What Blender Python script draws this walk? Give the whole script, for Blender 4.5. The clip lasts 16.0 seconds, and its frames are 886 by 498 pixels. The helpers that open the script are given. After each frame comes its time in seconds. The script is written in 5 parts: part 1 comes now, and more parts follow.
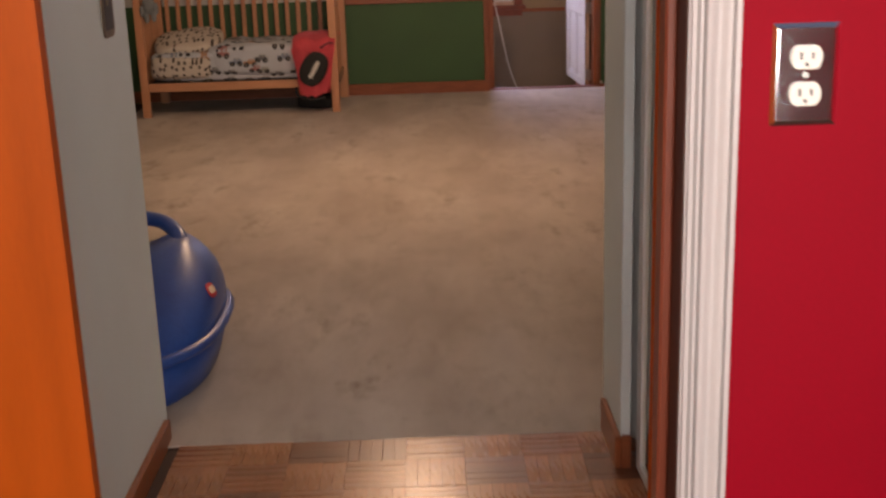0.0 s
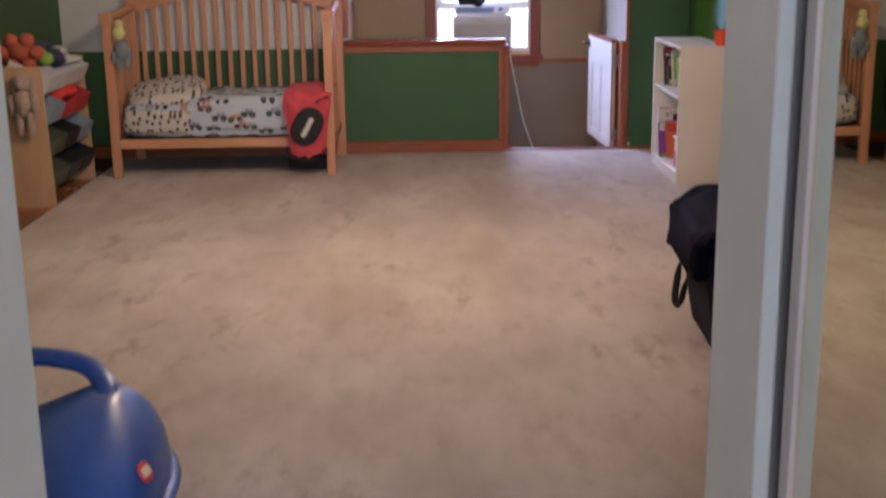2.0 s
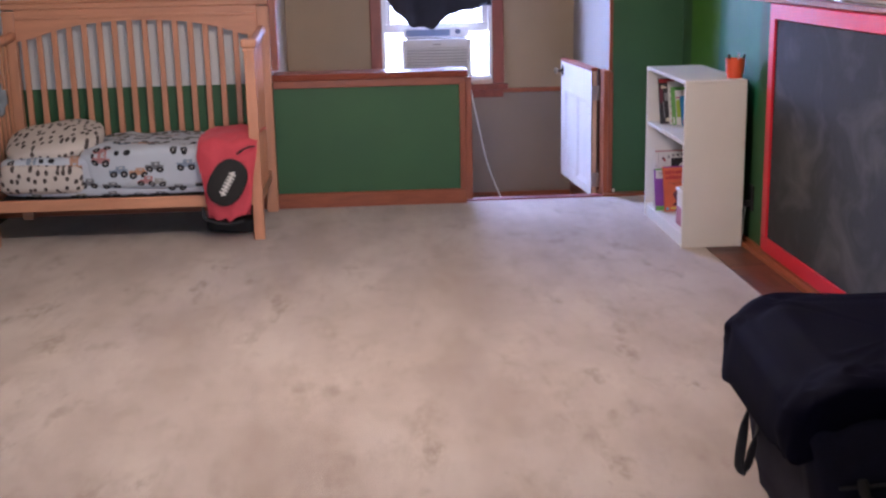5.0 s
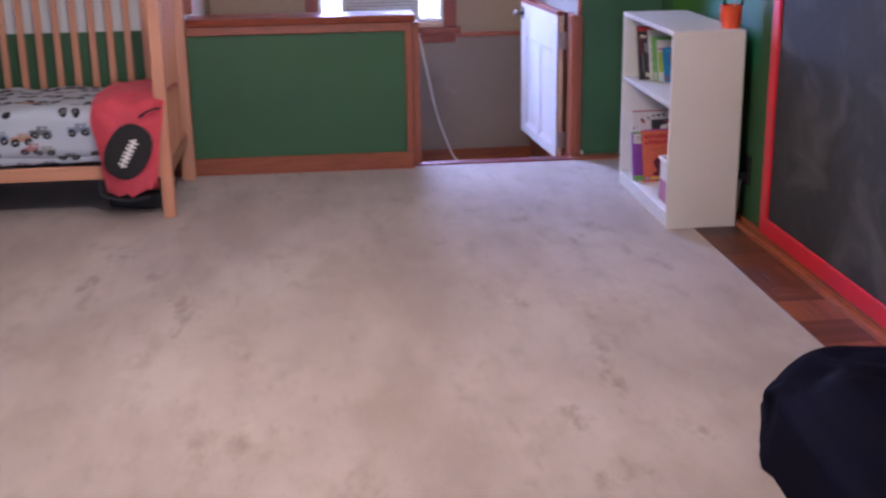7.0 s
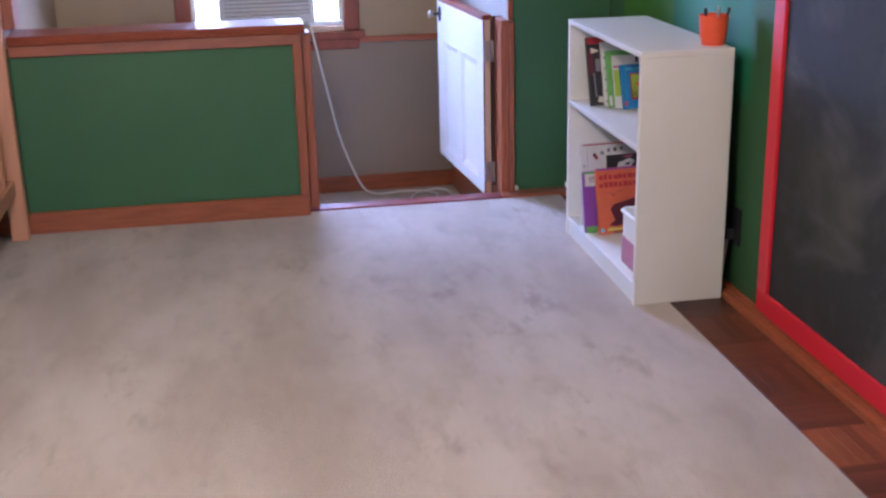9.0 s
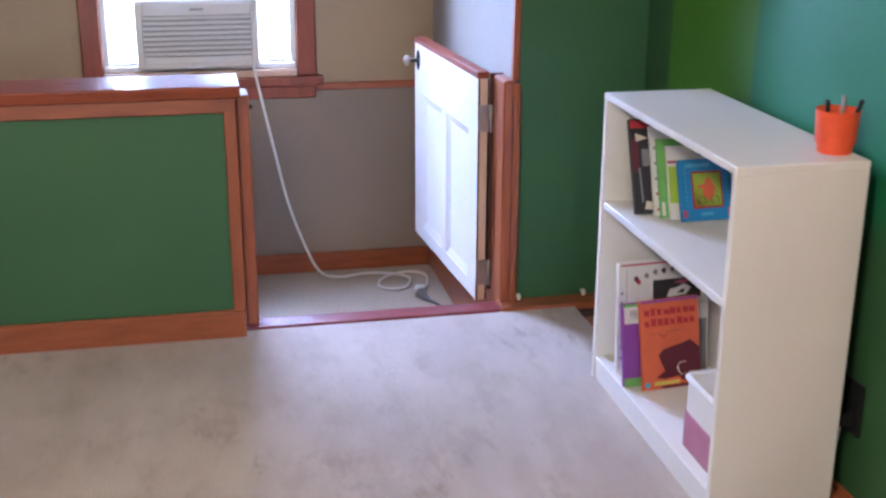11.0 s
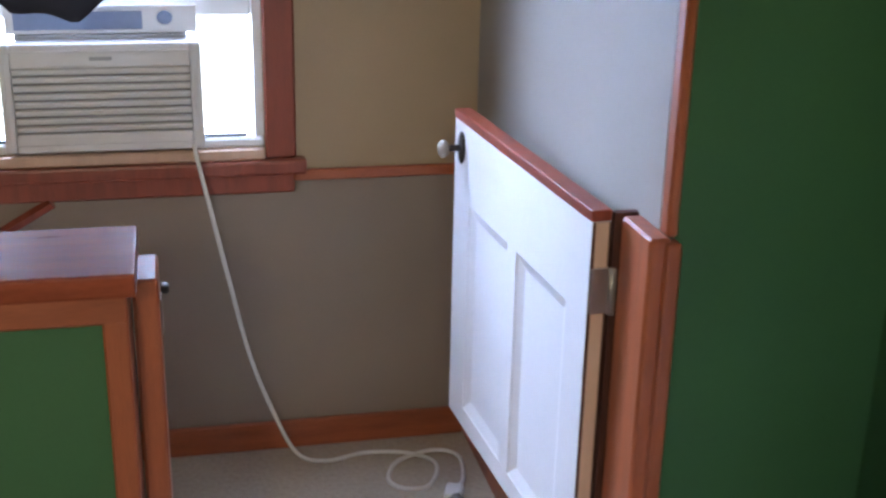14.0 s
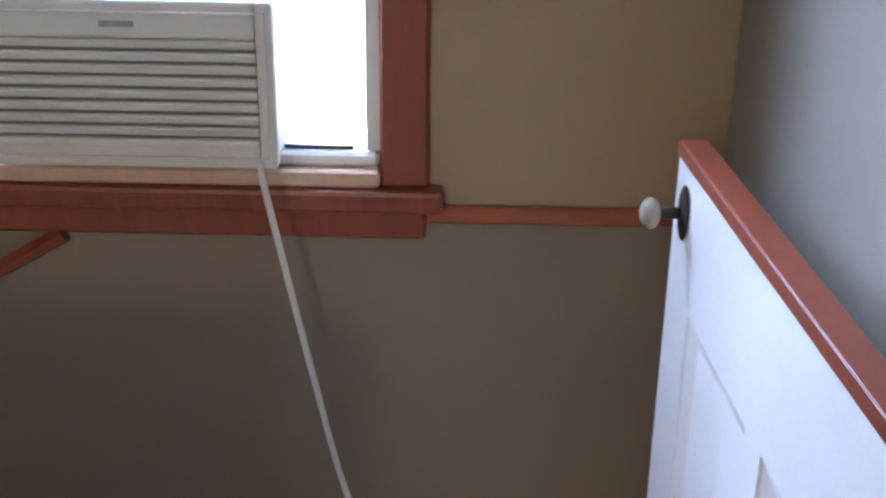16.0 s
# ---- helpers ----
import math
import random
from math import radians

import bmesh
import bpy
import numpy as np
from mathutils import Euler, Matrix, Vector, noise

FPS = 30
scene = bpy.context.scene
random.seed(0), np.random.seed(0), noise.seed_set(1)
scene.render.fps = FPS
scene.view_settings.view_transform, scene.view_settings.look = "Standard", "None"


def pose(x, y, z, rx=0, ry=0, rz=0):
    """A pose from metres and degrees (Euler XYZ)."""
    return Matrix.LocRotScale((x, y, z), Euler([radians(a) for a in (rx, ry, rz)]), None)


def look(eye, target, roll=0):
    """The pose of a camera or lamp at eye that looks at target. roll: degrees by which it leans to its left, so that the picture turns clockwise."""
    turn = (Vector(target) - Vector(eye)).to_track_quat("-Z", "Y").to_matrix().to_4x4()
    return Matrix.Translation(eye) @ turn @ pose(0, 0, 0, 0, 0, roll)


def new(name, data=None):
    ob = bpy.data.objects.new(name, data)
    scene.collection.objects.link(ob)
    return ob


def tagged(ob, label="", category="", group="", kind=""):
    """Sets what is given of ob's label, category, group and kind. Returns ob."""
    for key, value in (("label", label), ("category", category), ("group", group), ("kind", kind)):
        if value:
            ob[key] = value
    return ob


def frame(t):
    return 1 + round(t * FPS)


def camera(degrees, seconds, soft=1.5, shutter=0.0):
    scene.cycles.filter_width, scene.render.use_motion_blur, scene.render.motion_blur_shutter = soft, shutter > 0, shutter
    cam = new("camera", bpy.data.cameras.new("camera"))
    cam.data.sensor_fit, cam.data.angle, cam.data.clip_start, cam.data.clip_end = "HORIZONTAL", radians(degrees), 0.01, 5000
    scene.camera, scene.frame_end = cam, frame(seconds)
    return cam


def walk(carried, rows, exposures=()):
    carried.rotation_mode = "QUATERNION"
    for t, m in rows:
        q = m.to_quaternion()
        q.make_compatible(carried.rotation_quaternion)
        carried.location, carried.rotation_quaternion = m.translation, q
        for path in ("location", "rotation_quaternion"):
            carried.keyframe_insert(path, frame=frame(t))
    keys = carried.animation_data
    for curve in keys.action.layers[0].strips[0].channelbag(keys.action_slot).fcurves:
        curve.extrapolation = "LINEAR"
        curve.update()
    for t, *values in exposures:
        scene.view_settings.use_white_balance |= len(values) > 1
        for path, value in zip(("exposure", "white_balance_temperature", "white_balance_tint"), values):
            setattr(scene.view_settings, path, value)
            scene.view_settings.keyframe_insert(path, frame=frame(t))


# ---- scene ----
cam = camera(40.93, 16.0, soft=2.4, shutter=0.5)
PATH = [
    (0, (0.276, -0.474, 1.366), (74.09, 1.79, -1.03)),
    (0.5, (0.310, -0.191, 1.363), (74.63, 0.24, 1.30)),
    (1, (0.325, 0.086, 1.371), (74.58, -0.56, 2.20)),
    (1.5, (0.268, 0.349, 1.378), (74.76, 0.94, 0.67)),
    (2, (0.234, 0.564, 1.397), (75.70, 0.74, -0.86)),
    (2.5, (0.232, 0.788, 1.429), (79.87, -0.25, 0.22)),
    (3, (0.250, 0.974, 1.412), (79.04, 0.27, 0.09)),
    (3.5, (0.219, 1.190, 1.394), (77.73, 1.04, -2.13)),
    (6, (0.255, 2.425, 1.412), (74.65, 0.74, -4.03)),
    (6.5, (0.334, 2.630, 1.403), (73.36, -0.54, -3.56)),
    (7, (0.318, 2.875, 1.394), (72.82, 0.84, -5.92)),
    (7.5, (0.365, 3.140, 1.392), (72.05, 1.71, -9.42)),
    (8, (0.421, 3.441, 1.407), (72.81, 0.14, -7.13)),
    (8.5, (0.465, 3.756, 1.394), (73.42, 0.65, -7.54)),
    (9, (0.503, 4.095, 1.392), (71.57, 1.20, -10.18)),
    (11.5, (0.663, 5.664, 1.413), (71.37, -0.47, -12.52)),
    (12, (0.669, 5.964, 1.399), (69.88, 0.19, -14.84)),
    (12.5, (0.723, 6.274, 1.403), (71.09, -1.70, -12.40)),
    (13, (0.774, 6.606, 1.369), (71.27, -1.52, -12.98)),
    (13.5, (0.768, 6.863, 1.384), (69.63, -0.09, -17.67)),
    (14, (0.848, 7.177, 1.368), (70.34, -1.22, -12.63)),
    (14.5, (0.916, 7.438, 1.336), (68.59, -1.02, -11.69)),
    (15, (0.999, 7.733, 1.323), (69.38, 0.75, -14.29)),
    (15.5, (1.109, 8.061, 1.280), (67.70, -0.65, -4.85)),
    (16, (1.198, 8.328, 1.229), (66.69, -0.73, 1.16)),
]
EXPOSURES = [(0, -1.14, 8600, 34), (1, -0.68, 7100, 27), (2, -0.54, 6400, 24), (2.5, -0.31, 6000, 16), (3.5, -0.16, 5800, 19),
             (6, -0.31, 5400, 30), (7.2, -0.31, 5350, 32), (9, -0.06, 5300, 21), (11.5, 0.24, 5600, 14), (12.5, 0.29, 5700, 13), (13.5, -0.08, 5950, 9), (14.5, -0.50, 6100, 5), (15.3, -0.60, 6100, 5), (16, -0.58, 6150, 4)]
walk(cam, [(t, pose(*eye, *turn)) for t, eye, turn in PATH], EXPOSURES)

# ---- light ----
world = bpy.data.worlds.new("world")
scene.world = world
world.use_nodes = True
wn = world.node_tree
sky = wn.nodes.new("ShaderNodeTexSky")
sky.sky_type, sky.sun_disc = "NISHITA", False
sky.sun_elevation, sky.sun_rotation = radians(42), radians(200)
wn.links.new(sky.outputs[0], wn.nodes["Background"].inputs[0])
wn.nodes["Background"].inputs[1].default_value = 0.15


def lamp(name, kind, m, energy, color, **more):
    data = bpy.data.lights.new(name, kind)
    data.energy, data.color = energy, color
    for key in ("size", "size_y", "shadow_soft_size", "angle"):
        if key in more:
            if key == "size":
                data.size = more[key]
            elif key == "size_y":
                data.shape, data.size_y = "RECTANGLE", more[key]
            elif key == "shadow_soft_size":
                data.shadow_soft_size = more[key]
            else:
                data.angle = more[key]
    ob = new(name, data)
    ob.matrix_world = m
    return ob


lamp("sun", "SUN", look((0, 0, 0), (0.25, 0.6, -0.75)), 2.5, (1, 0.95, 0.88), angle=radians(0.5))
lamp("window_light", "AREA", look((0.69, 10.44, 1.35), (1.0, 8.1, 0.0)), 212, (0.53, 0.64, 1.0), size=0.72, size_y=1.2).data.spread = radians(115)
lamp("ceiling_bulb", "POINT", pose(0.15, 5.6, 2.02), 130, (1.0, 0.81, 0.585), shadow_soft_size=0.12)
# warm point lamp with no known source, added to lift the hall
lamp("hall_warm_fill", "POINT", pose(0.60, -0.6, 2.15), 20, (1.0, 0.80, 0.60), shadow_soft_size=0.10)
# unseen cool area lamp, added to brighten the passage walls and wall end
lamp("hall_cool_fill", "AREA", look((0.40, -1.74, 1.45), (0.15, 2.0, 1.1)), 260, (0.78, 0.93, 1.0), size=1.7, size_y=1.3)

# ---- materials ----


def mat(name, color, rough=0.6, metal=0.0, var=0.12, scale=6.0, fine=60.0, bump=0.15, stretch=(1, 1, 1), spec=0.5, tint=None, rand=0.0, detail=5.0):
    """A painted, wooden or plastic surface: base colour with two scales of variation, bump and uneven gloss."""
    m = bpy.data.materials.new(name)
    m.use_nodes = True
    n, l = m.node_tree.nodes, m.node_tree.links
    p = n["Principled BSDF"]
    p.inputs["Metallic"].default_value = metal
    p.inputs["Specular IOR Level"].default_value = spec
    tc = n.new("ShaderNodeTexCoord")
    mp = n.new("ShaderNodeMapping")
    mp.inputs["Scale"].default_value = stretch
    l.new(tc.outputs["Object"], mp.inputs[0])
    big, small = n.new("ShaderNodeTexNoise"), n.new("ShaderNodeTexNoise")
    big.inputs["Scale"].default_value, small.inputs["Scale"].default_value = scale, fine
    big.inputs["Detail"].default_value = detail
    l.new(mp.outputs[0], big.inputs[0])
    l.new(mp.outputs[0], small.inputs[0])
    add = n.new("ShaderNodeMath")
    add.operation = "MULTIPLY_ADD"
    add.inputs[1].default_value = 0.35
    l.new(small.outputs[0], add.inputs[0])
    l.new(big.outputs[0], add.inputs[2])
    ramp = n.new("ShaderNodeValToRGB")
    dark = [c * (1 - var) for c in color]
    light = [min(1, c * (1 + var)) for c in (tint or color)]
    ramp.color_ramp.elements[0].position, ramp.color_ramp.elements[1].position = 0.42, 0.92
    ramp.color_ramp.elements[0].color, ramp.color_ramp.elements[1].color = (*dark, 1), (*light, 1)
    l.new(add.outputs[0], ramp.inputs[0])
    out = ramp.outputs[0]
    if rand:
        info = n.new("ShaderNodeObjectInfo")
        hsv = n.new("ShaderNodeHueSaturation")
        rng = n.new("ShaderNodeMapRange")
        rng.inputs["To Min"].default_value, rng.inputs["To Max"].default_value = 1 - rand, 1 + rand
        l.new(info.outputs["Random"], rng.inputs[0])
        l.new(rng.outputs[0], hsv.inputs["Value"])
        l.new(out, hsv.inputs["Color"])
        out = hsv.outputs[0]
    l.new(out, p.inputs["Base Color"])
    rr = n.new("ShaderNodeMapRange")
    rr.inputs["To Min"].default_value, rr.inputs["To Max"].default_value = max(0.02, rough - 0.08), min(1, rough + 0.08)
    l.new(big.outputs[0], rr.inputs[0])
    l.new(rr.outputs[0], p.inputs["Roughness"])
    b = n.new("ShaderNodeBump")
    b.inputs["Strength"].default_value, b.inputs["Distance"].default_value = bump, 0.004
    l.new(add.outputs[0], b.inputs["Height"])
    l.new(b.outputs[0], p.inputs["Normal"])
    return m


def carpet_material():
    """Beige cut pile: tufts, trodden patches and a few stains."""
    m = bpy.data.materials.new("carpet_pile")
    m.use_nodes = True
    n, l = m.node_tree.nodes, m.node_tree.links
    p = n["Principled BSDF"]
    p.inputs["Roughness"].default_value = 0.95
    p.inputs["Specular IOR Level"].default_value = 0.15
    p.inputs["Sheen Weight"].default_value = 0.25
    tc = n.new("ShaderNodeTexCoord")

    drawn = n.new("ShaderNodeMapping")
    drawn.inputs["Scale"].default_value = (1, 0.42, 1)
    l.new(tc.outputs["Object"], drawn.inputs[0])

    def tex(scale, detail, rough=0.55):
        t = n.new("ShaderNodeTexNoise")
        t.inputs["Scale"].default_value, t.inputs["Detail"].default_value, t.inputs["Roughness"].default_value = scale, detail, rough
        l.new(drawn.outputs[0] if scale < 100 else tc.outputs["Object"], t.inputs[0])
        return t

    def mixed(a, b, fac):
        x = n.new("ShaderNodeMix")
        x.data_type = "RGBA"
        l.new(fac, x.inputs[0])
        for s, v in ((x.inputs[6], a), (x.inputs[7], b)):
            if isinstance(v, tuple):
                s.default_value = (*v, 1)
            else:
                l.new(v, s)
        return x.outputs[2]

    def cut(sock, lo, hi):
        r = n.new("ShaderNodeMapRange")
        r.inputs[1].default_value, r.inputs[2].default_value = lo, hi
        l.new(sock, r.inputs[0])
        return r.outputs[0]

    patch, blot, tuft = tex(2.6, 4, 0.55), tex(9, 5, 0.66), tex(150, 3, 0.7)
    stain, worn, speck = tex(6.5, 6, 0.7), tex(1.3, 2, 0.5), tex(34, 4, 0.7)
    c = mixed((0.36, 0.292, 0.245), (0.495, 0.425, 0.37), cut(patch.outputs[0], 0.36, 0.64))
    c = mixed(c, (0.31, 0.245, 0.19), cut(blot.outputs[0], 0.50, 0.86))
    dirt = n.new("ShaderNodeMath")
    dirt.operation = "MULTIPLY"
    l.new(cut(stain.outputs[0], 0.545, 0.69), dirt.inputs[0])
    l.new(cut(worn.outputs[0], 0.38, 0.62), dirt.inputs[1])
    c = mixed(c, (0.235, 0.17, 0.12), dirt.outputs[0])
    c = mixed(c, (0.24, 0.19, 0.155), cut(speck.outputs[0], 0.60, 0.90))
    c = mixed(c, (0.58, 0.52, 0.455), cut(tuft.outputs[0], 0.55, 0.9))
    l.new(c, p.inputs["Base Color"])
    b = n.new("ShaderNodeBump")
    b.inputs["Strength"].default_value, b.inputs["Distance"].default_value = 0.7, 0.008
    l.new(tuft.outputs[0], b.inputs["Height"])
    b2 = n.new("ShaderNodeBump")
    b2.inputs["Strength"].default_value, b2.inputs["Distance"].default_value = 0.22, 0.02
    l.new(blot.outputs[0], b2.inputs["Height"])
    l.new(b.outputs[0], b2.inputs["Normal"])
    l.new(b2.outputs[0], p.inputs["Normal"])
    return m


def mural_material():
    """Green knee wall with loosely rolled patches of lime and teal paint."""
    m = mat("mural_paint", (0.040, 0.108, 0.042), 0.55, var=0.12, scale=5, bump=0.1, spec=0.22)
    n, l = m.node_tree.nodes, m.node_tree.links
    p = n["Principled BSDF"]
    base = p.inputs["Base Color"].links[0].from_socket
    geo = n.new("ShaderNodeNewGeometry")
    sep = n.new("ShaderNodeSeparateXYZ")
    wob = n.new("ShaderNodeTexNoise")
    wob.inputs["Scale"].default_value = 3.5
    l.new(geo.outputs["Position"], sep.inputs[0])
    l.new(geo.outputs["Position"], wob.inputs[0])

    def band(axis, lo, hi, soft, wobble=0.25):
        a = n.new("ShaderNodeMath")
        a.operation = "MULTIPLY_ADD"
        a.inputs[1].default_value = wobble
        l.new(wob.outputs[0], a.inputs[0])
        l.new(sep.outputs[axis], a.inputs[2])
        r1, r2 = n.new("ShaderNodeMapRange"), n.new("ShaderNodeMapRange")
        r1.inputs[1].default_value, r1.inputs[2].default_value = lo + wobble / 2 - soft, lo + wobble / 2 + soft
        r2.inputs[1].default_value, r2.inputs[2].default_value = hi + wobble / 2 + soft, hi + wobble / 2 - soft
        l.new(a.outputs[0], r1.inputs[0])
        l.new(a.outputs[0], r2.inputs[0])
        x = n.new("ShaderNodeMath")
        x.operation = "MULTIPLY"
        l.new(r1.outputs[0], x.inputs[0])
        l.new(r2.outputs[0], x.inputs[1])
        return x.outputs[0]

    def over(under, color, fac):
        x = n.new("ShaderNodeMix")
        x.data_type = "RGBA"
        l.new(fac, x.inputs[0])
        l.new(under, x.inputs[6])
        x.inputs[7].default_value = (*color, 1)
        return x.outputs[2]

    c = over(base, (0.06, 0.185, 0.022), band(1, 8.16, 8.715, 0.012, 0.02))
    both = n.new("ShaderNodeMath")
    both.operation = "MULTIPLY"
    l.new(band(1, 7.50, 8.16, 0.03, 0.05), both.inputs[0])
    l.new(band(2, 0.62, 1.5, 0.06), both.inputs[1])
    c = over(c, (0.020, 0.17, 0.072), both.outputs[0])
    l.new(c, p.inputs["Base Color"])
    return m


def glow(name, color, strength):
    m = bpy.data.materials.new(name)
    m.use_nodes = True
    p = m.node_tree.nodes["Principled BSDF"]
    p.inputs["Base Color"].default_value = (*color, 1)
    p.inputs["Emission Color"].default_value = (*color, 1)
    p.inputs["Emission Strength"].default_value = strength
    return m


def glass_material():
    m = bpy.data.materials.new("window_glass")
    m.use_nodes = True
    p = m.node_tree.nodes["Principled BSDF"]
    p.inputs["Transmission Weight"].default_value = 1
    p.inputs["Roughness"].default_value = 0.02
    p.inputs["IOR"].default_value = 1.45
    return m


def chalk_material():
    m = mat("chalkboard_slate", (0.022, 0.024, 0.026), 0.75, var=0.3, scale=3, fine=40, bump=0.05)
    n, l = m.node_tree.nodes, m.node_tree.links
    p = n["Principled BSDF"]
    base = p.inputs["Base Color"].links[0].from_socket
    tc = n.new("ShaderNodeTexCoord")
    mp = n.new("ShaderNodeMapping")
    mp.inputs["Scale"].default_value = (1, 1.3, 1.7)
    mp.inputs["Rotation"].default_value = (0.3, 0, 0)
    t = n.new("ShaderNodeTexNoise")
    t.inputs["Scale"].default_value, t.inputs["Detail"].default_value, t.inputs["Distortion"].default_value = 2.4, 9, 1.1
    l.new(tc.outputs["Object"], mp.inputs[0])
    l.new(mp.outputs[0], t.inputs[0])
    r = n.new("ShaderNodeMapRange")
    r.inputs[1].default_value, r.inputs[2].default_value, r.inputs[4].default_value = 0.46, 0.90, 0.42
    l.new(t.outputs[0], r.inputs[0])
    x = n.new("ShaderNodeMix")
    x.data_type = "RGBA"
    l.new(r.outputs[0], x.inputs[0])
    l.new(base, x.inputs[6])
    x.inputs[7].default_value = (0.22, 0.22, 0.21, 1)
    l.new(x.outputs[2], p.inputs["Base Color"])
    return m


def cell_print(name, ground, scale, wide, draw, var=0.06):
    """Cotton with one small printed figure to each cell; the print runs on over the front edge of the bed."""
    m = mat(name, ground, 0.9, var=var, scale=8, fine=220, bump=0.3, spec=0.2)
    n, l = m.node_tree.nodes, m.node_tree.links
    p = n["Principled BSDF"]
    base = p.inputs["Base Color"].links[0].from_socket

    def op(kind, a, b=None, c=None):
        x = n.new("ShaderNodeMath")
        x.operation = kind
        for s, v in zip(x.inputs, (a, b, c)):
            if v is None:
                continue
            if isinstance(v, (int, float)):
                s.default_value = v
            else:
                l.new(v, s)
        return x.outputs[0]

    def over(under, color, fac):
        x = n.new("ShaderNodeMix")
        x.data_type = "RGBA"
        l.new(fac, x.inputs[0])
        l.new(under, x.inputs[6])
        if isinstance(color, tuple):
            x.inputs[7].default_value = (*color, 1)
        else:
            l.new(color, x.inputs[7])
        return x.outputs[2]

    tc, sep, uv = n.new("ShaderNodeTexCoord"), n.new("ShaderNodeSeparateXYZ"), n.new("ShaderNodeCombineXYZ")
    l.new(tc.outputs["Object"], sep.inputs[0])
    wob = n.new("ShaderNodeTexNoise")
    wob.inputs["Scale"].default_value, wob.inputs["Detail"].default_value = scale * 2.5, 2
    l.new(tc.outputs["Object"], wob.inputs[0])
    l.new(op("MULTIPLY", sep.outputs[0], scale / wide), uv.inputs[0])
    l.new(op("MULTIPLY", op("SUBTRACT", sep.outputs[2], sep.outputs[1]), scale), uv.inputs[1])
    vor = n.new("ShaderNodeTexVoronoi")
    vor.voronoi_dimensions = "2D"
    vor.inputs["Scale"].default_value, vor.inputs["Randomness"].default_value = 1, 0.75
    l.new(uv.outputs[0], vor.inputs["Vector"])
    rel = n.new("ShaderNodeVectorMath")
    rel.operation = "SUBTRACT"
    l.new(uv.outputs[0], rel.inputs[0])
    l.new(vor.outputs["Position"], rel.inputs[1])
    rs, cs = n.new("ShaderNodeSeparateXYZ"), n.new("ShaderNodeSeparateColor")
    l.new(rel.outputs[0], rs.inputs[0])
    l.new(vor.outputs["Color"], cs.inputs[0])
    shift = op("MULTIPLY_ADD", wob.outputs[0], 0.16, -0.08)
    u, v = op("ADD", rs.outputs[0], shift), op("ADD", rs.outputs[1], shift)

    def slab(cu, cv, hu, hv):
        return op("MULTIPLY", op("LESS_THAN", op("ABSOLUTE", op("SUBTRACT", u, cu)), hu), op("LESS_THAN", op("ABSOLUTE", op("SUBTRACT", v, cv)), hv))

    def disc(cu, cv, ru, rv):
        a, b = op("DIVIDE", op("SUBTRACT", u, cu), ru), op("DIVIDE", op("SUBTRACT", v, cv), rv)
        return op("LESS_THAN", op("ADD", op("MULTIPLY", a, a), op("MULTIPLY", b, b)), 1.0)

    ramp = n.new("ShaderNodeValToRGB")
    ramp.color_ramp.interpolation = "CONSTANT"
    l.new(draw(base, over, slab, disc, cs.outputs[0], ramp, l, op), p.inputs["Base Color"])
    return m


def toy_cars(base, over, slab, disc, pick, ramp, l, op):
    """Little trucks and cars: a coloured body and cab on two dark wheels."""
    e = ramp.color_ramp.elements
    inks = ((0, (0.10, 0.10, 0.11)), (0.22, (0.24, 0.24, 0.22)), (0.42, (0.42, 0.20, 0.09)), (0.56, (0.16, 0.21, 0.29)), (0.72, (0.12, 0.125, 0.075)), (0.88, (0.36, 0.13, 0.12)))
    for at, c in inks[2:]:
        e.new(at)
    for k, (at, c) in enumerate(inks):
        e[k].position, e[k].color = at, (*c, 1)
    l.new(pick, ramp.inputs[0])
    c = over(base, ramp.outputs[0], op("MULTIPLY", slab(0, 0.03, 0.42, 0.115), 0.85))
    c = over(c, ramp.outputs[0], op("MULTIPLY", slab(0.08, 0.20, 0.20, 0.10), 0.85))
    c = over(c, (0.40, 0.42, 0.44), slab(0.10, 0.20, 0.08, 0.045))
    for x in (-0.24, 0.24):
        c = over(c, (0.022, 0.022, 0.026), disc(x, -0.10, 0.165, 0.165))
        c = over(c, (0.30, 0.30, 0.30), disc(x, -0.10, 0.055, 0.055))
    return c


def brush_spots(base, over, slab, disc, pick, ramp, l, op):
    """Short upright brush dabs."""
    return over(base, (0.075, 0.062, 0.058), disc(0, 0, 0.22, 0.30))


CARPET = carpet_material()
BERBER = mat("speckled_landing_pile", (0.41, 0.35, 0.27), 0.95, var=0.06, scale=70, fine=190, bump=0.7, spec=0.1, tint=(0.45, 0.39, 0.305), detail=4)
GREEN = mat("green_wall_paint", (0.035, 0.110, 0.037), 0.55, var=0.10, scale=3, fine=140, bump=0.12)
MURAL = mural_material()
GREY = mat("pale_grey_paint", (0.62, 0.63, 0.60), 0.7, var=0.05, scale=2.5, fine=150, bump=0.12)
WHITE = mat("white_gloss_paint", (0.78, 0.78, 0.76), 0.38, var=0.04, scale=4, fine=90, bump=0.08)
PASSAGE = mat("pale_sage_paint", (0.70, 0.80, 0.81), 0.6, var=0.05, scale=2.5, fine=150, bump=0.10)
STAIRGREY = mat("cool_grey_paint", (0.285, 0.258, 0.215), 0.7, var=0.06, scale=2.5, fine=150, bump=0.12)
NOSING = mat("glossy_red_stain", (0.17, 0.036, 0.034), 0.34, spec=0.12, var=0.24, scale=5, fine=50, bump=0.06, stretch=(1.2, 8, 8))
CAPW = mat("glossy_pine_cap", (0.24, 0.062, 0.030), 0.30, spec=0.07, var=0.24, scale=5, fine=50, bump=0.06, stretch=(1.2, 8, 8))
AGED = mat("aged_white_paint", (0.46, 0.435, 0.42), 0.4, var=0.05, scale=4, fine=90, bump=0.08)
